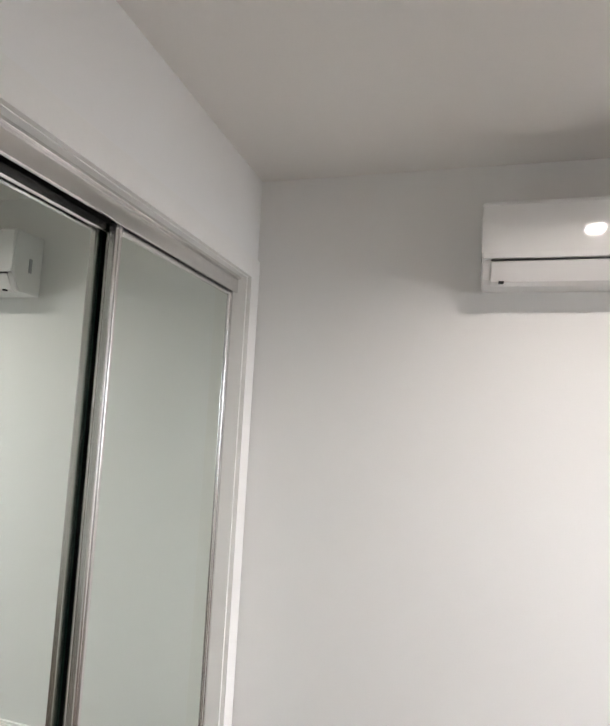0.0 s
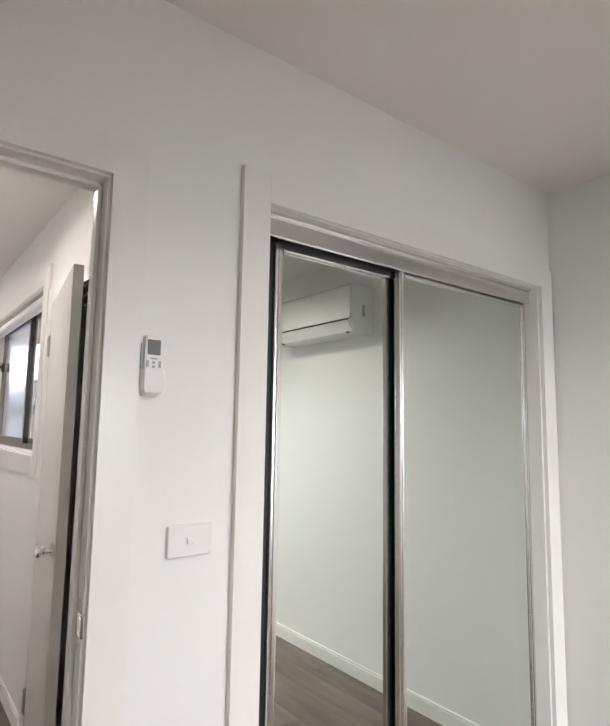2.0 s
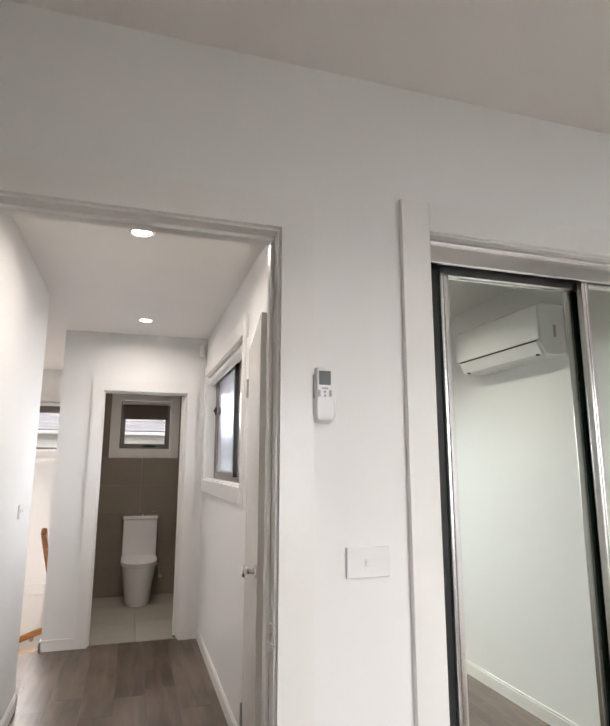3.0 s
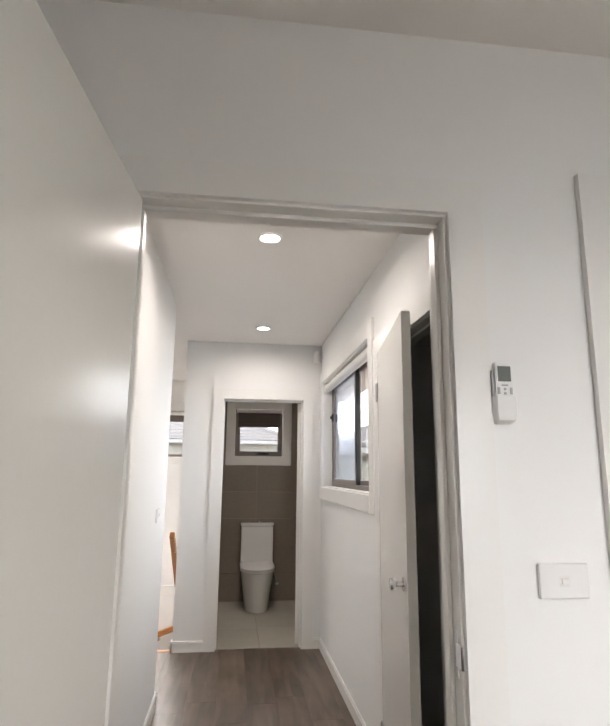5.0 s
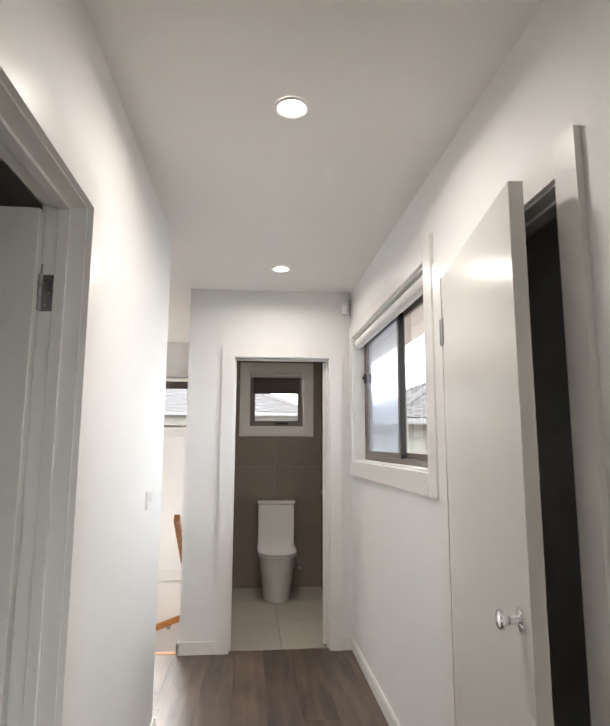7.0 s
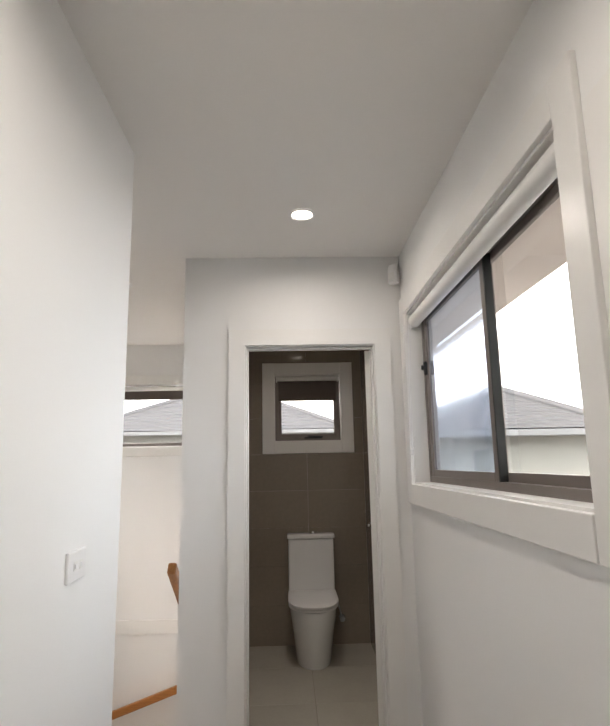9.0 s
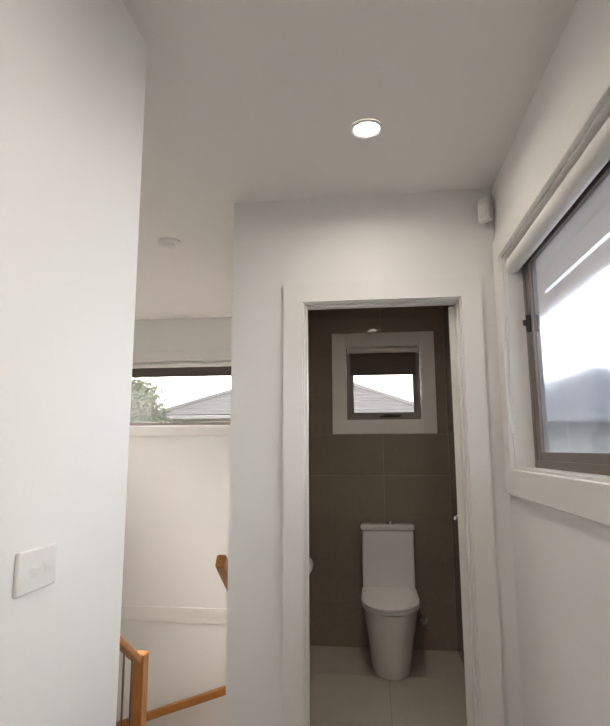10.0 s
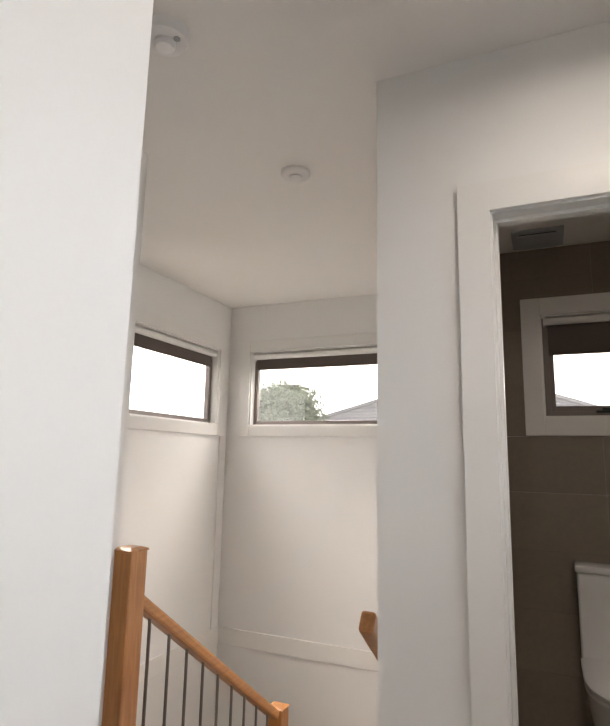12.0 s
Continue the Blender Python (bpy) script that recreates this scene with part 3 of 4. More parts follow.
reveal(w4, s, 4.0, 5.78, 1.60, 2.19, 0.055)
outer_frame(w4, s, 4.008, 5.772, 1.608, 2.182, 0.056, 0.098, 0.034)
pane(w4, s, 4.040, 5.740, 1.640, 2.150, 0.075, CLEAR)
roller(s, 4.010, 5.770, 2.181, 0.115, 0.026, "mostly raised dark roller blind on side window", r=0.024)
# bedroom window behind the camera
s = Side("y", -3.4, -1)
w5 = thing("window_5", "bedroom window in white trim", "window", kind="structure")
trim_ring(w5, s, 0.95, 2.45, 0.95, 2.05, 0.088)
outer_frame(w5, s, 0.952, 2.448, 0.952, 2.048, 0.03, 0.09, 0.035)
pane(w5, s, 0.985, 2.415, 0.985, 2.015, 0.055, CLEAR)

# boards on the stair walls at floor level, and the boxed corner
tagged(part("trim_stair_north", B(ST_W + 0.012, -0.344, ST_N - 0.012, ST_N, -0.035, 0.085, bevel=0.003), TRIM), "white floor-level band board on stair wall", "trim", kind="structure")
tagged(part("trim_stair_west", B(ST_W, ST_W + 0.012, 3.0, ST_N, -0.035, 0.085, bevel=0.003), TRIM), "white floor-level band board on stair side wall", "trim", kind="structure")
tagged(part("trim_corner", B(ST_W, ST_W + 0.009, 5.83, ST_N - 0.013, 0.0855, 1.511, bevel=0.002), WALL), "white cover board in stair corner", "trim", kind="structure")


# ---------------------------------------------------------------- ceiling fittings
def downlight(x, y, lit=True):
    t = thing("downlight", "round recessed white ceiling downlight, switched on", "downlight", group="recessed ceiling downlights")
    n = 32
    ring = [(0.060, H - 0.001), (0.063, H - 0.004), (0.054, H - 0.009), (0.047, H - 0.005), (0.047, H + 0.0)]
    loft_bm = bmesh.new()
    made = [[loft_bm.verts.new((x + r * math.cos(2 * math.pi * i / n), y + r * math.sin(2 * math.pi * i / n), z)) for i in range(n)] for r, z in ring]
    for a, b in zip(made, made[1:]):
        for i in range(n):
            loft_bm.faces.new((a[i], a[(i + 1) % n], b[(i + 1) % n], b[i]))
    part("bezel", loft_bm, PLASTIC, t, "white bezel ring", smooth=True)
    part("diffuser", rod(bmesh.new(), (x, y, H - 0.004), (x, y, H - 0.001), 0.0475, n), LAMP, t, "glowing white diffuser")
    return t


for lx, ly, *_ in DOWNLIGHTS:
    downlight(lx, ly)

def ceiling_disc(x, y, r, depth, name, label, category, hole=False):
    """A shallow round ceiling fitting with a raised cap."""
    t = thing(name, label, category)
    n = 36

    def ring(q, z):
        return [(x + q * math.cos(2 * math.pi * i / n), y + q * math.sin(2 * math.pi * i / n), z) for i in range(n)]

    bm = bmesh.new()
    loft(bm, [ring(r, H), ring(r, H - 0.5 * depth), ring(0.9 * r, H - 0.86 * depth), ring(0.7 * r, H - depth)])
    part("body", bm, PLASTIC, t, smooth=True)
    bm = bmesh.new()
    loft(bm, [ring(0.45 * r, H - 0.96 * depth), ring(0.45 * r, H - 1.28 * depth), ring(0.34 * r, H - 1.5 * depth)])
    part("cap", bm, PLASTIC, t, smooth=True)
    if hole:
        part("sounder_opening", rod(bmesh.new(), (x + 0.62 * r, y, H - 0.99 * depth), (x + 0.62 * r, y, H - 1.06 * depth), 0.010, 16), GREY_PLASTIC, t, "dark sounder opening")
    return t


ceiling_disc(-0.83, 4.10, 0.064, 0.020, "ceiling_sensor", "flat round white fitting on stair ceiling", "ceiling fitting")

ceiling_disc(-0.85, 3.23, 0.070, 0.034, "smoke_alarm", "round white domed smoke alarm on landing ceiling", "smoke alarm", True)

pir = thing("motion_sensor", "small white alarm sensor in hall corner", "alarm sensor", at=pose(HALL_E - 0.032, HALL_N - 0.033, 2.455, 0, 0, -45) )
bm = bmesh.new()
loft(bm, [[(x, y, z) for x, y in ((-0.029, 0.0), (0.029, 0.0), (0.029, -0.022 - k), (0.018, -0.034 - k), (-0.018, -0.034 - k), (-0.029, -0.022 - k))] for z, k in ((-0.055, 0.0), (-0.048, 0.006), (0.02, 0.006), (0.052, -0.004), (0.056, -0.012))])
part("case", bm, PLASTIC, pir)
part("lens", box(bmesh.new(), -0.019, 0.019, -0.0425, -0.038, -0.040, 0.005, 0.004), BLIND_WHITE, pir, "milky sensor lens")

fan = thing("exhaust_fan", "square grey ceiling exhaust fan grille", "exhaust fan")
part("frame", B(-0.015, 0.245, 5.085, 5.345, H - 0.014, H, bevel=0.004), GREY_PLASTIC, fan)
part("cover", B(0.015, 0.215, 5.115, 5.315, H - 0.028, H - 0.019, bevel=0.004), GREY_PLASTIC, fan)
# black block under the cover, coloured as the shade of the air space
part("gap", B(0.021, 0.209, 5.121, 5.309, H - 0.019, H - 0.0135), BLACK, fan, "black block painting the shade in the air gap")

# ---------------------------------------------------------------- wall fittings in bedroom and hall
def switch(name, s, u0, u1, z0, z1, keys, label):
    t = thing(name, label, "light switch")
    part("plate", s.box(bmesh.new(), u0, u1, -0.010, 0.0, z0, z1, 0.003), PLASTIC, t)
    for k in keys:
        part("key_surround", s.box(bmesh.new(), k - 0.012, k + 0.012, -0.0112, -0.0095, (z0 + z1) / 2 - 0.011, (z0 + z1) / 2 + 0.011, 0.001), BLIND_WHITE, t)
        part("key", s.box(bmesh.new(), k - 0.009, k + 0.009, -0.0145, -0.011, (z0 + z1) / 2 - 0.006, (z0 + z1) / 2 + 0.006, 0.0015), PLASTIC, t, "small rocker key")
    return t


switch("light_switch", Side("y", 0.0, 1), 0.784, 0.902, 1.162, 1.237, [0.843], "white single-key light switch plate beside wardrobe")
switch("light_switch", Side("x", HALL_W, -1), 2.155, 2.275, 1.135, 1.212, [2.20, 2.24], "white two-key light switch plate in hall")

rem = thing("remote_control", "white air conditioner remote in wall holder", "remote control", at=pose(0.722, 0.0, 1.620))
bm = bmesh.new()
loft(bm, [[(sx * (0.026 * k + 0.0), -y, z) for sx, y in ((-1, 0.012), (-0.8, 0.012 + 0.014 * q), (0.8, 0.012 + 0.014 * q), (1, 0.012))] for z, k, q in ((-0.058, 0.75, 0.7), (-0.05, 0.95, 1.0), (0.05, 0.97, 1.0), (0.066, 0.93, 0.9), (0.070, 0.85, 0.7))])
bmesh.ops.bevel(bm, geom=list(bm.edges), offset=0.003, segments=2, affect="EDGES", clamp_overlap=True)
part("case", bm, PLASTIC, rem, smooth=True)
bm = bmesh.new()
loft(bm, [[(sx * 0.030 * k, -y * j, z) for sx, y in ((-1, 0.0), (-1, 0.022), (-0.75, 0.033), (0.75, 0.033), (1, 0.022), (1, 0.0))] for z, k, j in ((-0.074, 0.55, 0.45), (-0.066, 0.85, 0.9), (-0.055, 1.0, 1.0), (-0.012, 1.0, 1.0))])
part("holder", bm, PLASTIC, rem, "white plastic wall cradle", smooth=True)
part("clip", box(bmesh.new(), -0.030, -0.026, -0.024, 0.0, -0.012, 0.050, 0.001), GREY_PLASTIC, rem)
part("screen", box(bmesh.new(), -0.016, 0.016, -0.0275, -0.0255, 0.024, 0.060, 0.001), LCD, rem, "grey LCD screen")
for bx, bz, bw, bh in ((-0.015, 0.002, 0.006, 0.016), (0.0, 0.006, 0.006, 0.006), (0.0, -0.004, 0.006, 0.006), (0.015, 0.002, 0.006, 0.016), (0.0, 0.015, 0.016, 0.004)):
    part("button", box(bmesh.new(), bx - bw / 2, bx + bw / 2, -0.0278, -0.0255, bz - bh / 2, bz + bh / 2, 0.0008), GREY_PLASTIC, rem)

# split-system air conditioner on the east wall; length runs along y
ac = thing("air_conditioner", "white wall-mounted split-system air conditioner", "air conditioner", at=pose(BED_E, -0.944, 2.058))
L = 0.82
prof = [(0.0, 0.0), (-0.13, 0.0), (-0.150, 0.012), (-0.176, 0.075), (-0.178, 0.09), (-0.178, 0.27), (-0.165, 0.288), (-0.15, 0.292), (0.0, 0.292)]
bm = bmesh.new()
loft(bm, [[(x, y, z) for x, z in prof] for y in (0.0, -L)])
bmesh.ops.bevel(bm, geom=[e for e in bm.edges if abs(e.verts[0].co.y - e.verts[1].co.y) < 1e-5], offset=0.006, segments=2, affect="EDGES", clamp_overlap=True)
part("body", bm, PLASTIC, ac)
bm = bmesh.new()
loft(bm, [[(x, y, z) for x, z in ((-0.179, 0.078), (-0.195, 0.080), (-0.197, 0.10), (-0.193, 0.278), (-0.180, 0.294), (-0.170, 0.294))] for y in (0.004, -L - 0.004)])
bmesh.ops.bevel(bm, geom=[e for e in bm.edges if abs(e.verts[0].co.y - e.verts[1].co.y) < 1e-5], offset=0.006, segments=2, affect="EDGES", clamp_overlap=True)
part("front_panel", bm, CERAMIC, ac, "glossy white front panel", smooth=False)
bm = bmesh.new()
loft(bm, [[(x, y, z) for x, z in ((-0.120, -0.006), (-0.150, 0.004), (-0.186, 0.070), (-0.181, 0.074), (-0.146, 0.010), (-0.120, 0.000))] for y in (-0.030, -L + 0.030)])
part("louvre", bm, PLASTIC, ac, "white air outlet flap", smooth=False)
# no real slot: a black strip carries the shade between panel and flap
part("outlet_gap_shade", box(bmesh.new(), -0.1905, -0.178, -L + 0.030, -0.030, 0.0735, 0.0775), BLACK, ac, "black strip painting shade in the air outlet slot")
for y in (-L + 0.06, -0.075):
    part("flap_pivot", box(bmesh.new(), -0.1585, -0.140, y, y + 0.018, -0.002, 0.006, 0.0015), BLACK, ac, "small dark flap pivot")
part("side_mark", box(bmesh.new(), -0.09, -0.07, -0.001, 0.0022, 0.10, 0.17, 0.001), GREY_PLASTIC, ac, "small grey recess")

# ---------------------------------------------------------------- toilet room
def tiles_wall(parent, axis, face, sign, us, zs, hole=None):
    """Glazed tiles with open joints on one wall face; sign points into the room."""
    g = 0.0004
    cache = {}
    for i in range(len(us) - 1):
        for j in range(len(zs) - 1):
            a, b, c, d = us[i] + g, us[i + 1] - g, zs[j] + g, zs[j + 1] - g
            spans = [(a, b, c, d)]
            if hole:
                h0, h1, k0, k1 = hole
                if a < h1 and b > h0 and c < k1 and d > k0:
                    spans = []
                    if a < h0: spans.append((a, h0, c, d))
                    if b > h1: spans.append((h1, b, c, d))
                    m0, m1 = max(a, h0), min(b, h1)
                    if c < k0: spans.append((m0, m1, c, k0))
                    if d > k1: spans.append((m0, m1, k1, d))
            for p0, p1, q0, q1 in spans:
                key = (round(p1 - p0, 4), round(q1 - q0, 4))
                if key not in cache:
                    me = bpy.data.meshes.new("tile")
                    bm = bmesh.new()
                    if axis == "x":
                        box(bm, -0.005, 0.005, -key[0] / 2, key[0] / 2, -key[1] / 2, key[1] / 2, 0.0005, 1)
                    else:
                        box(bm, -key[0] / 2, key[0] / 2, -0.005, 0.005, -key[1] / 2, key[1] / 2, 0.0005, 1)
                    bm.to_mesh(me)
                    bm.free()
                    me.materials.append(TILE)
                    cache[key] = me
                ob = new("tile", cache[key])
                w = face + sign * 0.005
                ob.location = (w, (p0 + p1) / 2, (q0 + q1) / 2) if axis == "x" else ((p0 + p1) / 2, w, (q0 + q1) / 2)
                ob.parent = parent


def steps(a, b, size):
    out = [a]
    while out[-1] + size < b - 0.02:
        out.append(out[-1] + size)
    return out + [b]


wt_n = tagged(part("wall_tiling_north", B(-0.231, HALL_E - 0.001, WC_N + 0.0105, WC_N + 0.0118, 0, 0.02), GROUT), "taupe gloss wall tiles behind the toilet", "tiling", kind="structure")
tiles_wall(wt_n, "y", WC_N + 0.010, -1, steps(-0.22, HALL_E - 0.012, 0.60), steps(0.0, H, 0.30), (0.105, 0.68, 1.605, 2.18))
wt_w = tagged(part("wall_tiling_west", B(-0.2318, -0.2305, HALL_N + 0.101, WC_N, 0, 0.02), GROUT), "taupe gloss wall tiles on toilet side wall", "tiling", kind="structure")
tiles_wall(wt_w, "x", -0.230, 1, steps(HALL_N + 0.101, WC_N, 0.60), steps(0.0, H, 0.30))
wt_e = tagged(part("wall_tiling_east", B(HALL_E - 0.0015, HALL_E - 0.0002, HALL_N + 0.101, WC_N, 0, 0.02), GROUT), "taupe gloss wall tiles beside open toilet door", "tiling", kind="structure")
tiles_wall(wt_e, "x", HALL_E - 0.002, -1, steps(HALL_N + 0.101, WC_N, 0.60), steps(0.0, H, 0.30))

wc = thing("toilet", "white close-coupled toilet with closed lid", "toilet", at=pose(0.392, WC_N - 0.002, 0))


def d_ring(w, front, z, back=0.0, n=28, sq=2.4):
    """A D-shaped outline: flat at the wall, rounded to the front (-y)."""
    pts = []
    for i in range(n + 1):
        a = math.pi * i / n
        c, si = math.cos(a), math.sin(a)
        x = math.copysign(abs(c) ** (2 / sq), c) * w / 2
        y = -(back + (front - back) * 0.45) - (front - back) * 0.55 * abs(si) ** (2 / sq)
        pts.append((x, y, z))
    return [(w / 2, -back, z)] + pts + [(-w / 2, -back, z)]


bm = bmesh.new()
loft(bm, [d_ring(w, f, z, sq=2.2) for w, f, z in ((0.265, 0.545, 0.0), (0.27, 0.55, 0.01), (0.285, 0.575, 0.10), (0.315, 0.615, 0.22), (0.345, 0.650, 0.32), (0.358, 0.665, 0.385), (0.358, 0.665, 0.400))])
part("pan", bm, CERAMIC, wc, "white ceramic pan", smooth=True)
bm = bmesh.new()
loft(bm, [d_ring(w, f, z, 0.165, sq=2.2) for w, f, z in ((0.350, 0.662, 0.402), (0.366, 0.672, 0.405), (0.366, 0.672, 0.420))])
part("seat", bm, PLASTIC, wc, "white toilet seat", smooth=True)
bm = bmesh.new()
loft(bm, [d_ring(w, f, z, 0.165, sq=2.2) for w, f, z in ((0.366, 0.674, 0.424), (0.370, 0.677, 0.428), (0.370, 0.677, 0.440), (0.350, 0.660, 0.449), (0.25, 0.56, 0.452))])
part("lid", bm, PLASTIC, wc, "closed white toilet lid", smooth=True)
part("cistern", box(bmesh.new(), -0.180, 0.180, -0.168, 0.0, 0.400, 0.832, 0.014, 3), CERAMIC, wc, "white ceramic cistern", smooth=True)
part("cistern_lid", box(bmesh.new(), -0.188, 0.188, -0.178, 0.0, 0.834, 0.868, 0.008, 3), CERAMIC, wc, smooth=True)
bm = rod(bmesh.new(), (0.02, -0.09, 0.868), (0.02, -0.09, 0.878), 0.036, 24)
rod(bm, (0.02, -0.09, 0.878), (0.02, -0.09, 0.884), 0.030, 24)
part("flush_button", bm, CHROME, wc, "chrome dual flush button", smooth=True)

tap = thing("stop_tap", "chrome cistern stop tap on tiled wall", "tap")
bm = rod(bmesh.new(), (0.635, WC_N, 0.20), (0.635, WC_N - 0.055, 0.20), 0.010, 14)
part("body", bm, CHROME, tap, smooth=True)
part("flange", rod(bmesh.new(), (0.635, WC_N, 0.20), (0.635, WC_N - 0.006, 0.20), 0.026, 18), CHROME, tap, smooth=True)
bm = rod(bmesh.new(), (0.635, WC_N - 0.055, 0.20), (0.635, WC_N - 0.075, 0.20), 0.020, 10, 0.016)
part("handle", bm, STEEL, tap, "dark chrome handle", smooth=True)
bm = rod(bmesh.new(), (0.635, WC_N - 0.045, 0.20), (0.60, WC_N - 0.06, 0.33), 0.006, 10)
rod(bm, (0.60, WC_N - 0.06, 0.33), (0.525, WC_N - 0.07, 0.42), 0.006, 10)
part("hose", bm, STEEL, tap, "braided steel hose", smooth=True)

hold = thing("paper_holder", "chrome toilet roll holder with white paper roll", "toilet roll holder")
bm = rod(bmesh.new(), (-0.220, 5.00, 0.655), (-0.214, 5.00, 0.655), 0.025, 18)
rod(bm, (-0.214, 5.00, 0.655), (-0.155, 5.00, 0.655), 0.008, 12)
rod(bm, (-0.155, 5.00, 0.655), (-0.155, 4.86, 0.655), 0.008, 12)
part("arm", bm, CHROME, hold, smooth=True)
bm = bmesh.new()
k = 28
made = [[bm.verts.new((-0.155 + r * math.cos(2 * math.pi * i / k), y, 0.640 + r * math.sin(2 * math.pi * i / k))) for i in range(k)] for r, y in ((0.02, 4.875), (0.052, 4.875), (0.052, 4.975), (0.02, 4.975), (0.02, 4.875))]
for a, b in zip(made, made[1:]):
    for i in range(k):
        bm.faces.new((a[i], a[(i + 1) % k], b[(i + 1) % k], b[i]))
part("paper_roll", bm, PAPER, hold, "white paper roll", smooth=True)

# ---------------------------------------------------------------- stairs
def newel(x, y, z0, z1, label):
    t = thing("newel_post", label, "newel post", group="stair newel posts")
    part("post", B(x - 0.045, x + 0.045, y - 0.045, y + 0.045, z0, z1, bevel=0.004), CAP, t)
    bm = bmesh.new()
    loft(bm, [[(x + sx * r, y + sy * r, z) for sx, sy in ((-1, -1), (1, -1), (1, 1), (-1, 1))] for r, z in ((0.048, z1), (0.048, z1 + 0.006), (0.030, z1 + 0.014))])
    part("cap", bm, CAP, t)
    return t


NX = -1.30
newel(NX, 3.765, -0.25, 1.015, "tall honey timber newel post at top of stairs")
newel(NX, 5.045, -1.05, 0.02, "honey timber newel post at stair turn")
bal = thing("stair_balustrade", "honey timber rail with dark steel balusters", "balustrade")
A0, A1 = Vector((NX, 3.81, 0.84)), Vector((NX, 5.0, 0.0))
part("handrail", beam(bmesh.new(), A0, A1, 0.065, 0.045, 0.012), RAIL_WOOD, bal, "sloping honey timber handrail")
part("string", beam(bmesh.new(), (NX, 3.81, -0.13), (NX, 5.0, -0.97), 0.040, 0.26, 0.004), TRIM, bal, "white painted stair string")
part("bottom_rail", beam(bmesh.new(), (NX, 3.81, 0.02), (NX, 5.0, -0.82), 0.055, 0.030, 0.004), RAIL_WOOD, bal)
for i in range(9):
    f = (i + 0.75) / 9.4
    p = A0.lerp(A1, f)
    part("baluster", rod(bmesh.new(), (NX, p.y, p.z - 0.83), (NX, p.y, p.z - 0.01), 0.0065, 10), ROD, bal, "", smooth=True)


def wall_rail(a, b, off, mat, label, cut=True):
    """A handrail on a wall from a to b, with brackets reaching back by off."""
    t = thing("wall_handrail", label, "handrail")
    part("rail", beam(bmesh.new(), a, b, 0.045, 0.062, 0.010), mat, t)
    a, b, off = Vector(a), Vector(b), Vector(off)
    for f in (0.15, 0.85):
        p = a.lerp(b, f)
        bm = rod(bmesh.new(), p - Vector((0, 0, 0.025)), p + off - Vector((0, 0, 0.06)), 0.006, 10)
        rod(bm, p + off - Vector((0, 0, 0.06)) - off.normalized() * 0.006, p + off - Vector((0, 0, 0.06)), 0.024, 16)
        part("bracket", bm, STEEL, t, "steel handrail bracket", smooth=True)
    return t


wall_rail((-0.392, 3.730, 0.90), (-0.392, 4.90, 0.05), (0.052, 0, 0), RAIL_WOOD, "honey timber handrail on toilet side of stairs")
wall_rail((-0.45, ST_N - 0.055, -0.36), (ST_W + 0.06, ST_N - 0.055, -0.965), (0, 0.055, 0), RAIL_WOOD_X, "honey timber handrail along stair back wall")
wall_rail((ST_W + 0.055, ST_N - 0.08, -0.985), (ST_W + 0.055, 4.3, -1.85), (-0.055, 0, 0), RAIL_WOOD, "honey timber handrail on lower stair wall")

rise, going = 0.18, 0.25
def stair_step(x0, x1, y0, y1, z, nose):
    t = thing("stair_step", "carpeted stair step with timber nosing", "stair step", group="stair steps")
    part("tread", B(x0, x1, y0, y1, z - 0.18, z - 0.0, bevel=0.004), CARPET, t)
    return t


for i in range(5):
    stair_step(NX + 0.022, -0.342, 3.72 + going * i, 3.72 + going * (i + 1) + 0.02, -rise * (i + 1), "y")
for i, (xa, xb) in enumerate(((-0.99, -0.342), (-1.60, -0.99), (ST_W + 0.002, -1.60))):
    stair_step(xa, xb, 5.08, ST_N - 0.002, -rise * (6 + i), "x")
for i in range(6):
    stair_step(ST_W + 0.002, NX - 0.022, 5.08 - going * (i + 1), 5.08 - going * i, -rise * (9 + i), "y")
tagged(part("landing_nosing", B(-1.33, -0.355, 3.675, 3.732, -0.030, 0.004, bevel=0.006), RAIL_WOOD_X), "timber nosing along landing edge", "stair nosing", kind="structure")
tagged(part("landing_face", B(-1.33, -0.342, 3.702, 3.718, LOW, -0.031), WALL), "white painted face under landing edge", "wall", kind="structure")

# ---------------------------------------------------------------- outdoors
tagged(part("ground", B(-400, 400, -400, 400, -3.4, -3.0), GRASS), "flat suburban ground around the house", "ground", kind="structure")
eave = thing("eaves", "boxed soffit and fascia outside the hall window", "eaves", kind="structure")
part("soffit", B(1.0, 1.65, 1.8, 6.5, 2.42, 2.45), SOFFIT, eave, "pale painted soffit lining")
part("fascia", B(1.65, 1.68, 1.8, 6.5, 2.42, 2.60), SOFFIT, eave)


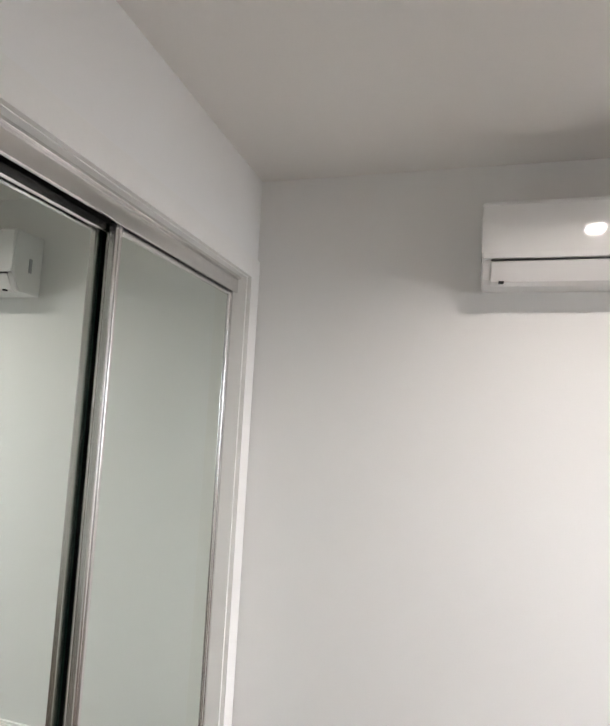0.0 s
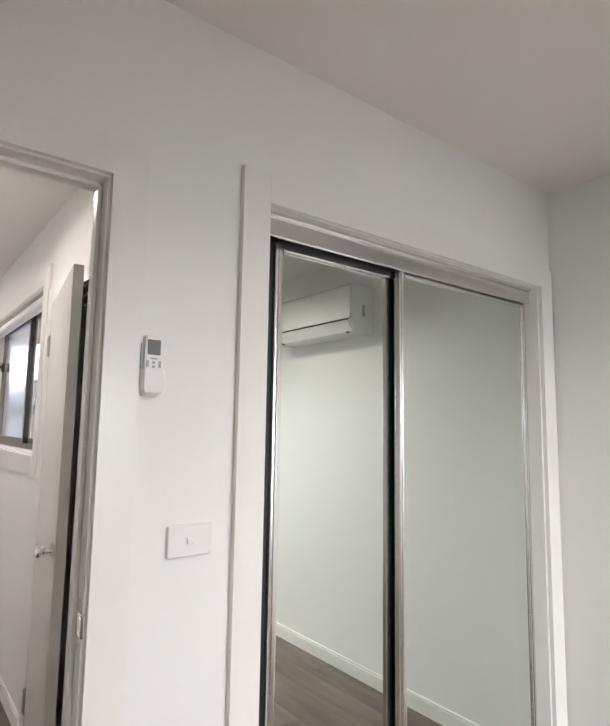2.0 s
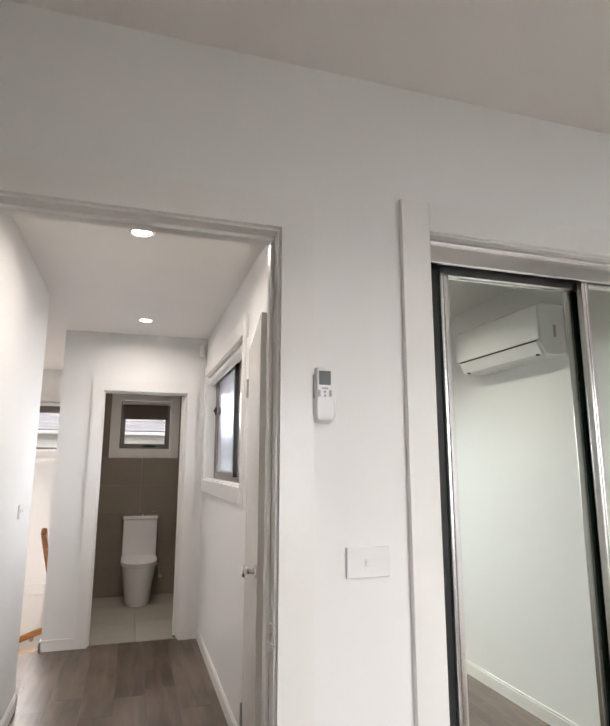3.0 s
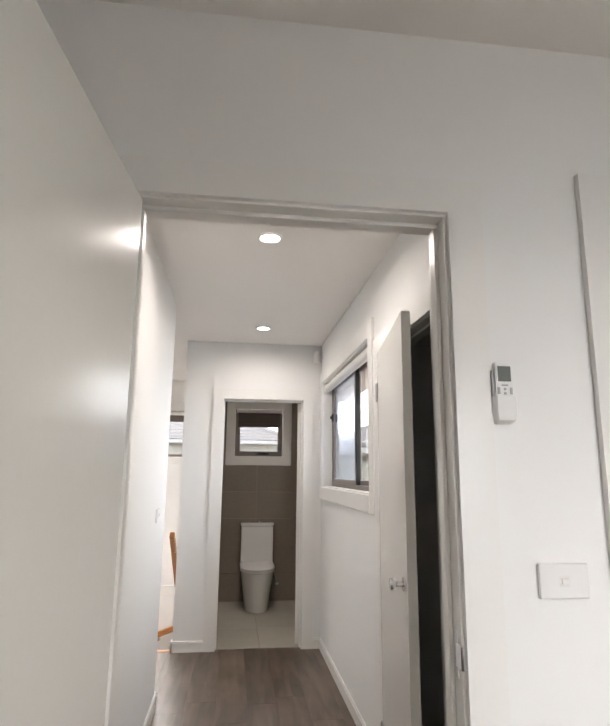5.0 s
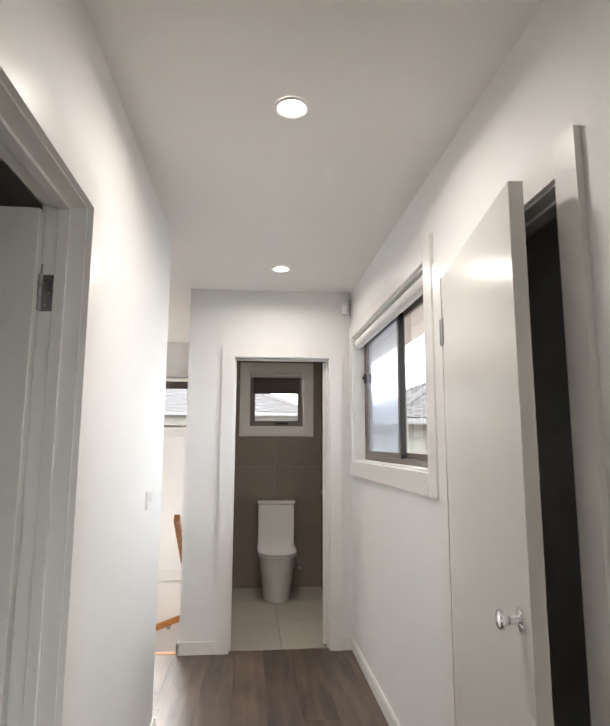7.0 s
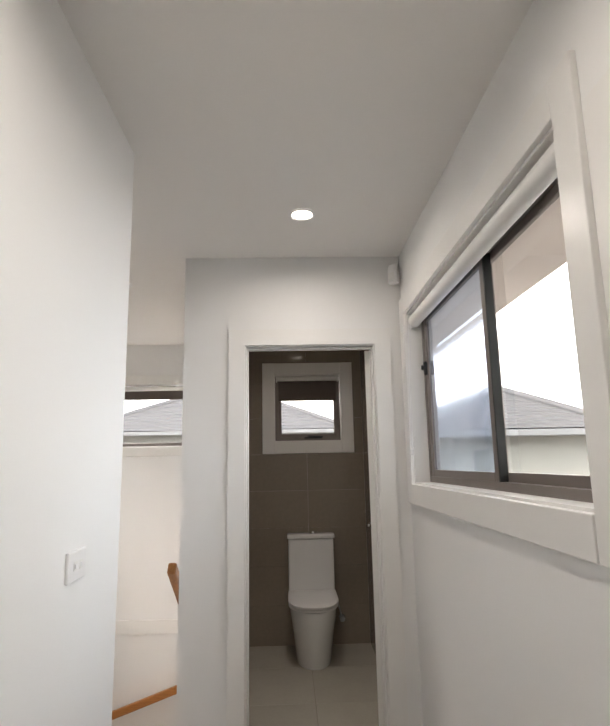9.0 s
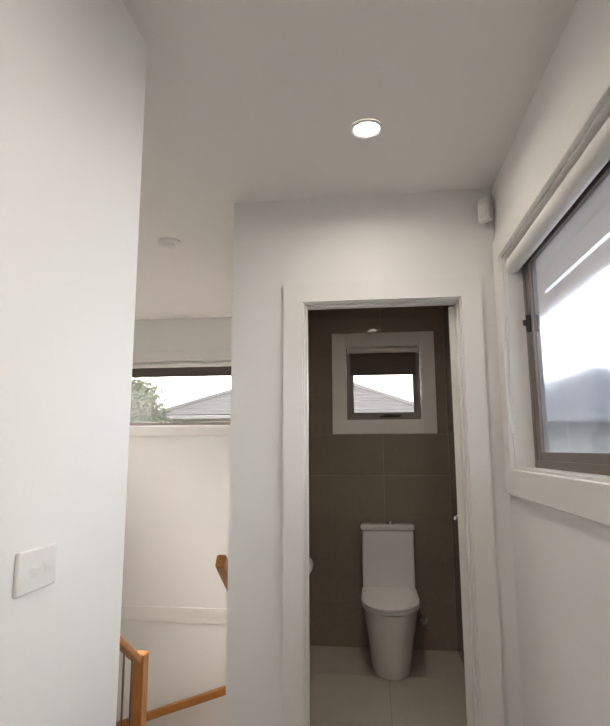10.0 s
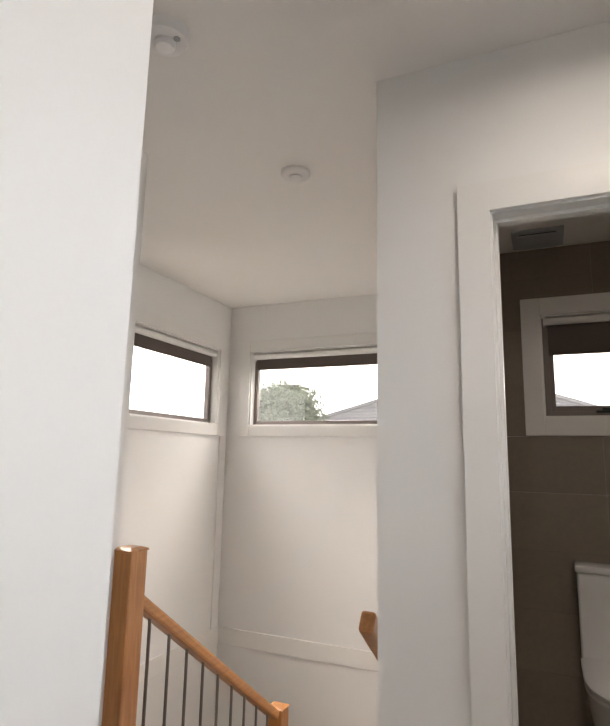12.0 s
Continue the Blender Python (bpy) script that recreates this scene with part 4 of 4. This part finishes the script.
def hip_house(x0, x1, y0, y1, zg, ze, zr, label, ridge_along="x"):
    """A rendered house with a hipped tile roof, gutter and downpipe."""
    t = thing("house", label, "house")
    part("wall", B(x0, x1, y0, y1, zg, ze), RENDER, t, "pale rendered walls")
    o = 0.5
    a0, a1, b0, b1 = x0 - o, x1 + o, y0 - o, y1 + o
    half = min(a1 - a0, b1 - b0) / 2
    cx, cy = (a0 + a1) / 2, (b0 + b1) / 2
    if a1 - a0 >= b1 - b0:
        r0, r1 = (a0 + half, cy), (a1 - half, cy)
    else:
        r0, r1 = (cx, b0 + half), (cx, b1 - half)
    corners = [(a0, b0), (a1, b0), (a1, b1), (a0, b1)]
    n = 16
    rings = []
    ends = [r0, r1, r1, r0] if a1 - a0 >= b1 - b0 else [r0, r0, r1, r1]
    bm = bmesh.new()
    prev = None
    for i in range(n + 1):
        for dz in ((0.035, 0.0) if 0 < i < n else ((0.0,) if i == n else (0.035,))):
            f = i / n
            ring = [bm.verts.new((c[0] + (e[0] - c[0]) * f * 0.995, c[1] + (e[1] - c[1]) * f * 0.995, ze + 0.02 + (zr - ze) * f + (0.0 if dz == 0.035 and i else 0.03))) for c, e in zip(corners, ends)]
            if prev:
                for k in range(4):
                    bm.faces.new((prev[k], prev[(k + 1) % 4], ring[(k + 1) % 4], ring[k]))
            prev = ring
    roof = part("roof", bm, ROOF, t, "grey tiled hip roof in courses")
    for c, e in zip(corners, ends):
        part("hip_cap", rod(bmesh.new(), (c[0], c[1], ze + 0.07), (e[0], e[1], zr + 0.06), 0.09, 8), ROOF, roof)
    part("ridge_cap", rod(bmesh.new(), (r0[0], r0[1], zr + 0.06), (r1[0], r1[1], zr + 0.06), 0.09, 8), ROOF, roof)
    for g0, g1, g2, g3 in ((a0 - 0.1, a1 + 0.1, b0 - 0.12, b0), (a0 - 0.1, a1 + 0.1, b1, b1 + 0.12), (a0 - 0.12, a0, b0, b1), (a1, a1 + 0.12, b0, b1)):
        part("gutter", B(g0, g1, g2, g3, ze - 0.12, ze + 0.02, bevel=0.02), GUTTER, t, "grey metal gutter")
    part("soffit", B(a0, a1, b0, b1, ze - 0.06, ze - 0.02), SOFFIT, t)
    bm = rod(bmesh.new(), (x0 + 0.6, y0 - 0.06, zg), (x0 + 0.6, y0 - 0.06, ze - 0.45), 0.045, 10)
    rod(bm, (x0 + 0.6, y0 - 0.06, ze - 0.45), (x0 + 0.6, y0 - 0.45, ze - 0.1), 0.045, 10)
    part("downpipe", bm, RENDER, t, "cream downpipe")
    return t


hip_house(3.7, 6.7, 12.4, 24.0, -3.0, 2.0, 3.1, "neighbouring house with grey hipped tile roof")
hip_house(-7.1, 1.9, 21.0, 31.0, -3.0, 2.6, 4.9, "rendered house behind with grey tile roof")

OVERCAST = glow("overcast_sky", (0.95, 0.98, 1.0), 2.4)
n = 48
bm = bmesh.new()
rings = [[bm.verts.new((170 * math.cos(2 * math.pi * i / n), 170 * math.sin(2 * math.pi * i / n), z)) for i in range(n)] for z in (-3.5, 110)]
for i in range(n):
    bm.faces.new((rings[0][i], rings[0][(i + 1) % n], rings[1][(i + 1) % n], rings[1][i]))
tagged(part("backdrop", bm, OVERCAST), "bright white overcast sky", "sky", kind="structure")


def tree(x, y, z0, h, r, label, seed):
    rng = random.Random(seed)
    t = thing("tree", label, "tree")
    bm = bmesh.new()
    top = Vector((x, y, z0 + h * 0.62))
    rod(bm, (x, y, z0), top, 0.22, 10, 0.10)
    centres = []
    for i in range(26):
        a, e, q = rng.uniform(0, 6.28), rng.uniform(-0.5, 1.3), rng.uniform(0.35, 0.85)
        base = Vector((x, y, z0 + h * rng.uniform(0.55, 0.75)))
        tip = Vector((x + r * q * math.cos(a) * math.cos(e), y + r * q * math.sin(a) * math.cos(e), z0 + h - r + r * q * math.sin(e)))
        rod(bm, base, tip, 0.06, 7, 0.015)
        centres.append(tip)
    part("trunk", bm, BARK, t, "brown trunk and limbs")
    vs, fs = [], []
    for i in range(22000):
        c = rng.choice(centres)
        d = Vector((rng.gauss(0, 1), rng.gauss(0, 1), rng.gauss(0, 0.8))) * r * 0.20
        p = c + d
        u = Vector((rng.uniform(-1, 1), rng.uniform(-1, 1), rng.uniform(-1, 1))).normalized()
        v = u.orthogonal().normalized()
        w = 0.06 * rng.uniform(0.6, 1.3)
        k = len(vs)
        vs += [p - u * w, p + v * w * 0.5, p + u * w, p - v * w * 0.5]
        fs.append((k, k + 1, k + 2, k + 3))
    me = bpy.data.meshes.new("crown")
    me.from_pydata([tuple(v) for v in vs], [], fs)
    me.materials.append(LEAF)
    ob = new("crown", me)
    ob.parent = t
    tagged(ob, "green leafy crown", kind="stuff")
    return t


tree(-6.97, 16.4, -3.0, 6.55, 1.35, "leafy green garden tree beyond stair window", 5)

# ---------------------------------------------------------------- floor pieces
def plank_field(parent, x0, x1, y0, y1, seed, width=0.19, length=1.38):
    """Boards running along y with staggered ends, each its own piece."""
    rng = random.Random(seed)
    cache = {}
    x = x0
    while x < x1 - 0.005:
        w = min(width, x1 - x)
        y = y0 - rng.uniform(0.1, length - 0.2)
        while y < y1 - 0.002:
            a, b = max(y, y0), min(y + length, y1)
            y += length
            if b - a < 0.01:
                continue
            key = (round(w, 3), round(b - a, 3))
            if key not in cache:
                me = bpy.data.meshes.new("plank")
                bm = box(bmesh.new(), -w / 2 + 0.0003, w / 2 - 0.0003, -(b - a) / 2 + 0.0003, (b - a) / 2 - 0.0003, -0.006, 0.006, 0.0006, 1)
                bm.to_mesh(me)
                bm.free()
                me.materials.append(PLANK)
                cache[key] = me
            ob = new("plank", cache[key])
            ob.location = (x + w / 2, (a + b) / 2, -0.006)
            ob.parent = parent
        x += width


plank_field(floor, -1.0, BED_E, -3.4, 0.10, 3)
plank_field(floor, HALL_W, HALL_E, 0.10, HALL_N + 0.045, 4)
plank_field(floor, -1.33, HALL_W, HALL_END, 3.675, 5)
plank_field(floor, -3.0, HALL_W, 0.10, HALL_END - 0.1, 6)
plank_field(floor, 1.0, BED_E, 0.10, 0.70, 7)
plank_field(floor, HALL_E, 1.62, 0.80, 1.62, 8)

cache = {}
xs, ys = steps(-0.231, HALL_E - 0.001, 0.60), steps(HALL_N + 0.047, WC_N + 0.01, 0.60)
for i in range(len(xs) - 1):
    for j in range(len(ys) - 1):
        key = (round(xs[i + 1] - xs[i], 3), round(ys[j + 1] - ys[j], 3))
        if key not in cache:
            me = bpy.data.meshes.new("tile")
            bm = box(bmesh.new(), -key[0] / 2 + 0.0012, key[0] / 2 - 0.0012, -key[1] / 2 + 0.0012, key[1] / 2 - 0.0012, -0.005, 0.005, 0.001, 1)
            bm.to_mesh(me)
            bm.free()
            me.materials.append(FLOOR_TILE)
            cache[key] = me
        ob = new("tile", cache[key])
        ob.location = ((xs[i] + xs[i + 1]) / 2, (ys[j] + ys[j + 1]) / 2, -0.005)
        ob.parent = tfloor
